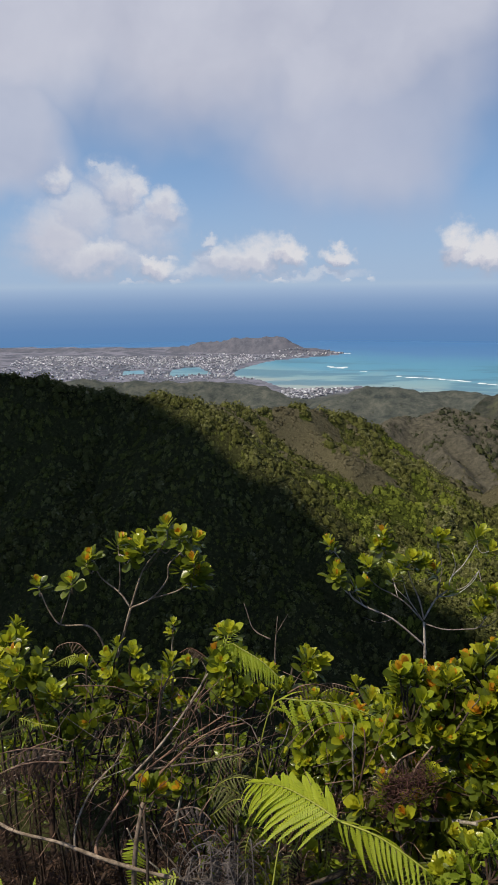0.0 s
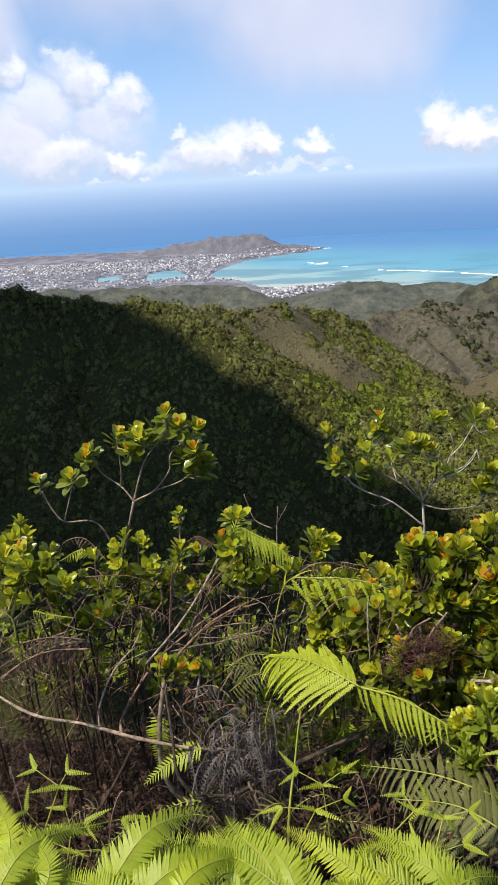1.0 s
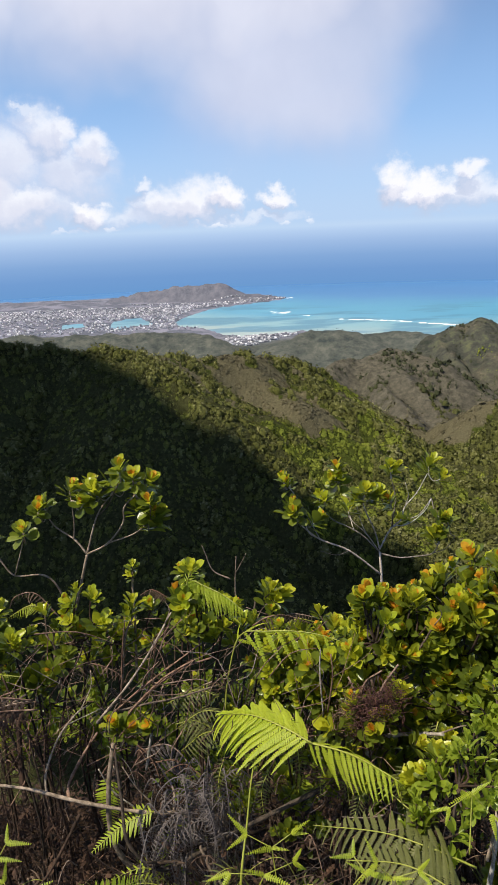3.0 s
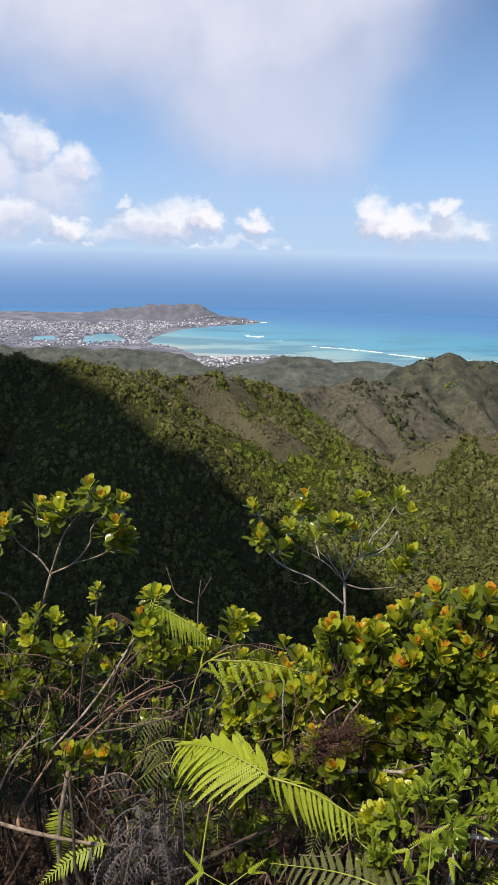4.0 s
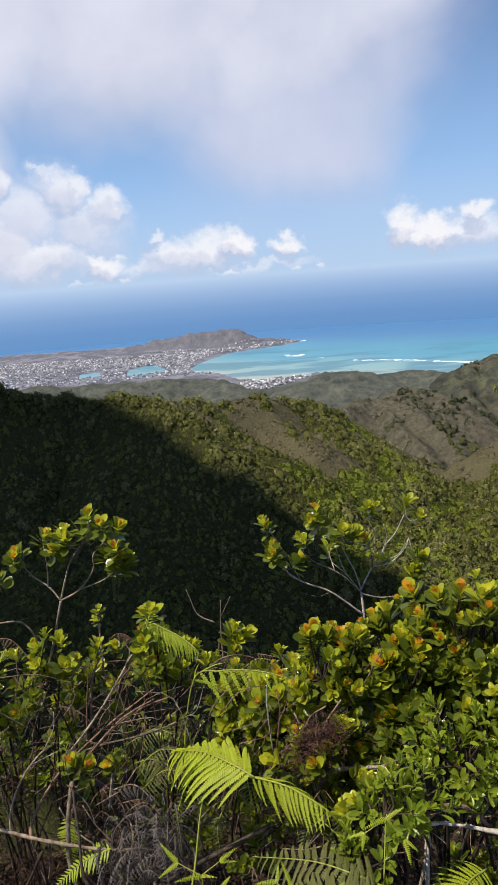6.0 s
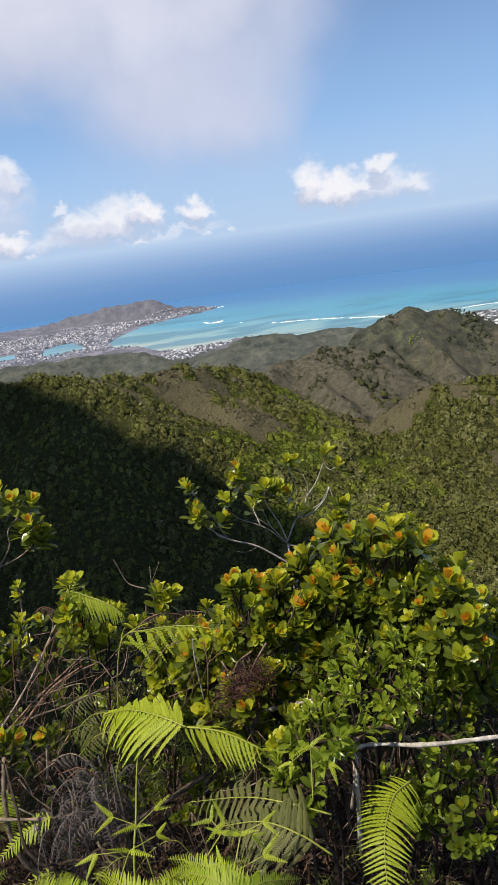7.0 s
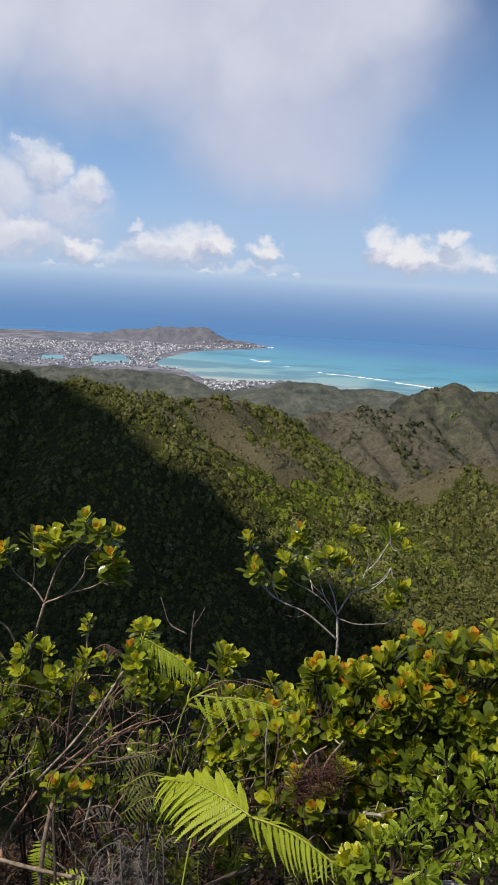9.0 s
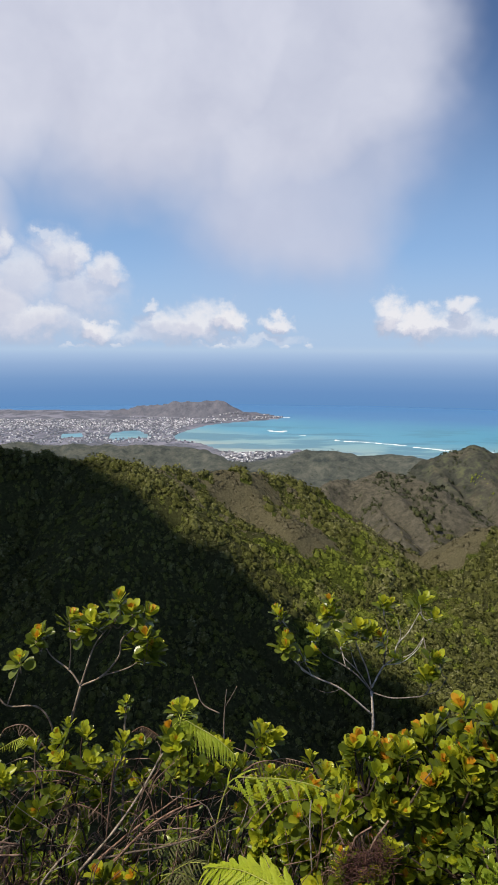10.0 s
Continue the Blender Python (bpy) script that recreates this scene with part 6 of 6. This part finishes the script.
def tangle(name, lo, hi, count, seed, wood, label, length=(0.05, 0.22), thick=(0.0006, 0.0017), lean=(0.15, 0.35), stray=(0.8, 0.55)):
    """A heap of fine dead twigs and stems, too many to count."""
    rnd = random.Random(seed)
    bm = bmesh.new()
    for i, p in enumerate(over_ground(rnd, lo, hi, count)):
        d = Vector((rnd.gauss(lean[0], stray[0]), rnd.gauss(0, 0.5), rnd.gauss(lean[1], stray[1]))).normalized() * rnd.uniform(*length)
        w = rnd.uniform(*thick)
        bend = Vector((rnd.uniform(-1, 1), rnd.uniform(-1, 1), rnd.uniform(-1, 1))) * 0.22 * d.length
        tube(bm, [p - d / 2, p + bend, p + d / 2], w, w * 0.5, 4, 3, 0.1, i)
    return tagged(part(name, bm, wood), label, "twigs", kind="stuff")


# pale twigs high, dark ones low: the hollow's shade put into the wood colour
tangle("dead_twigs", (-1.1, 1.45, 0.66), (0.25, 2.1, 0.98), 430, 1, dead_wood, "tangle of fine reddish-brown dead twigs", lean=(0.6, 0.75), stray=(0.55, 0.45))
tangle("dead_twigs", (-1.2, 1.25, 0.1), (1.3, 2.3, 0.6), 700, 2, dark_wood, "dark undergrowth of stems beneath the shrubs")
tangle("dead_twigs", (0.2, 1.25, 0.2), (1.2, 1.9, 0.7), 350, 3, dead_wood, "dry twigs under the leathery bush")


def underleaves(name, lo, hi, count, seed, mat, label, size=(0.010, 0.022)):
    """Loose small leaves filling the undergrowth."""
    rnd = random.Random(seed)
    verts, faces, slots = [], [], []
    for p in over_ground(rnd, lo, hi, count):
        add_leaf(verts, faces, slots, pose(*p, rnd.uniform(-50, 50), rnd.uniform(-80, 40), rnd.uniform(0, 360)), rnd.uniform(*size), rnd.uniform(0.35, 0.6), 0.3, rnd.uniform(-0.3, 0.2), 0)
    return tagged(part(name, mesh_of(name, verts, faces, True), mat), label, "leaves", kind="stuff")


def snarl(centre, radius, count, seed, wood, label):
    """An uneven clot of fine dead twigs caught in a shrub."""
    rnd = random.Random(seed)
    bm = bmesh.new()
    knots = [Vector(centre) + Vector((rnd.uniform(-1, 1), rnd.uniform(-0.5, 0.5), rnd.uniform(-1, 1))) * radius for _ in range(7)]
    for i in range(count):
        k = rnd.choice(knots)
        p = k + Vector((rnd.gauss(0, 0.4), rnd.gauss(0, 0.4), rnd.gauss(0, 0.4))) * radius
        d = Vector((rnd.gauss(0, 1), rnd.gauss(0, 0.6), rnd.gauss(0.2, 0.8))).normalized() * rnd.uniform(0.006, 0.028)
        tube(bm, [p, p + d * 0.5 + Vector((rnd.uniform(-1, 1), 0, rnd.uniform(-1, 1))) * 0.004, p + d], 0.0009, 0.0005, 3, 2, 0.2, i)
    return tagged(part("twig_clot", bm, wood), label, "twigs", kind="stuff")


red_wood = bark_material("maroon_twig", (0.045, 0.020, 0.018), (0.150, 0.080, 0.068), (0.8, 0.66, 0.62))
snarl((0.345, 1.48, 0.480), 0.040, 800, 21, red_wood, "dense maroon clot of dead twigs under the bush")
snarl((0.300, 1.52, 0.430), 0.040, 400, 22, dead_wood, "dry brown clot of twigs under the bush")
underleaves("undergrowth_leaves", (-0.15, 1.45, 0.05), (1.4, 2.5, 0.75), 1300, 5, old_leaf, "dark small leaves filling the undergrowth")
underleaves("leaf_litter", (-1.2, 0.9, 0.0), (1.4, 2.2, 0.08), 1500, 6, litter_mat, "brown dead leaves on the ground")


def dead_litter(name, lo, hi, count, seed, kinds, label, size):
    """Dead curled fern leaflets piled over the ground and hanging in the stems."""
    rnd = random.Random(seed)
    shapes = [(np.array([v.co for v in k.vertices]), [tuple(f.vertices) for f in k.polygons]) for k in kinds]
    verts, faces = [], []
    for p in over_ground(rnd, lo, hi, count):
        co, fs = rnd.choice(shapes)
        m = np.array(pose(*p, rnd.uniform(-70, 70), rnd.uniform(-20, 85), rnd.uniform(0, 360)) @ Matrix.Scale(rnd.uniform(*size), 4))
        b = len(verts)
        verts += (co @ m[:3, :3].T + m[:3, 3]).tolist()
        faces += [tuple(b + i for i in f) for f in fs]
    return tagged(part(name, mesh_of(name, verts, faces), kinds[0].materials[0]), label, "leaves", kind="stuff")


small_curl = leaflets(litter_mat, lambda s: comb_leaflet("leaflet", 6, 0.14, s, -0.7, 0.2))
dead_litter("fern_litter", (-1.3, 1.15, 0.0), (1.2, 2.9, 0.16), 2300, 7, small_curl, "brown dead fern leaves heaped under the scrub", (0.04, 0.11))
dead_litter("fern_litter", (-1.1, 1.25, 0.1), (0.9, 1.75, 0.5), 800, 8, small_curl, "brown dead fern leaves hanging in the stems", (0.03, 0.07))
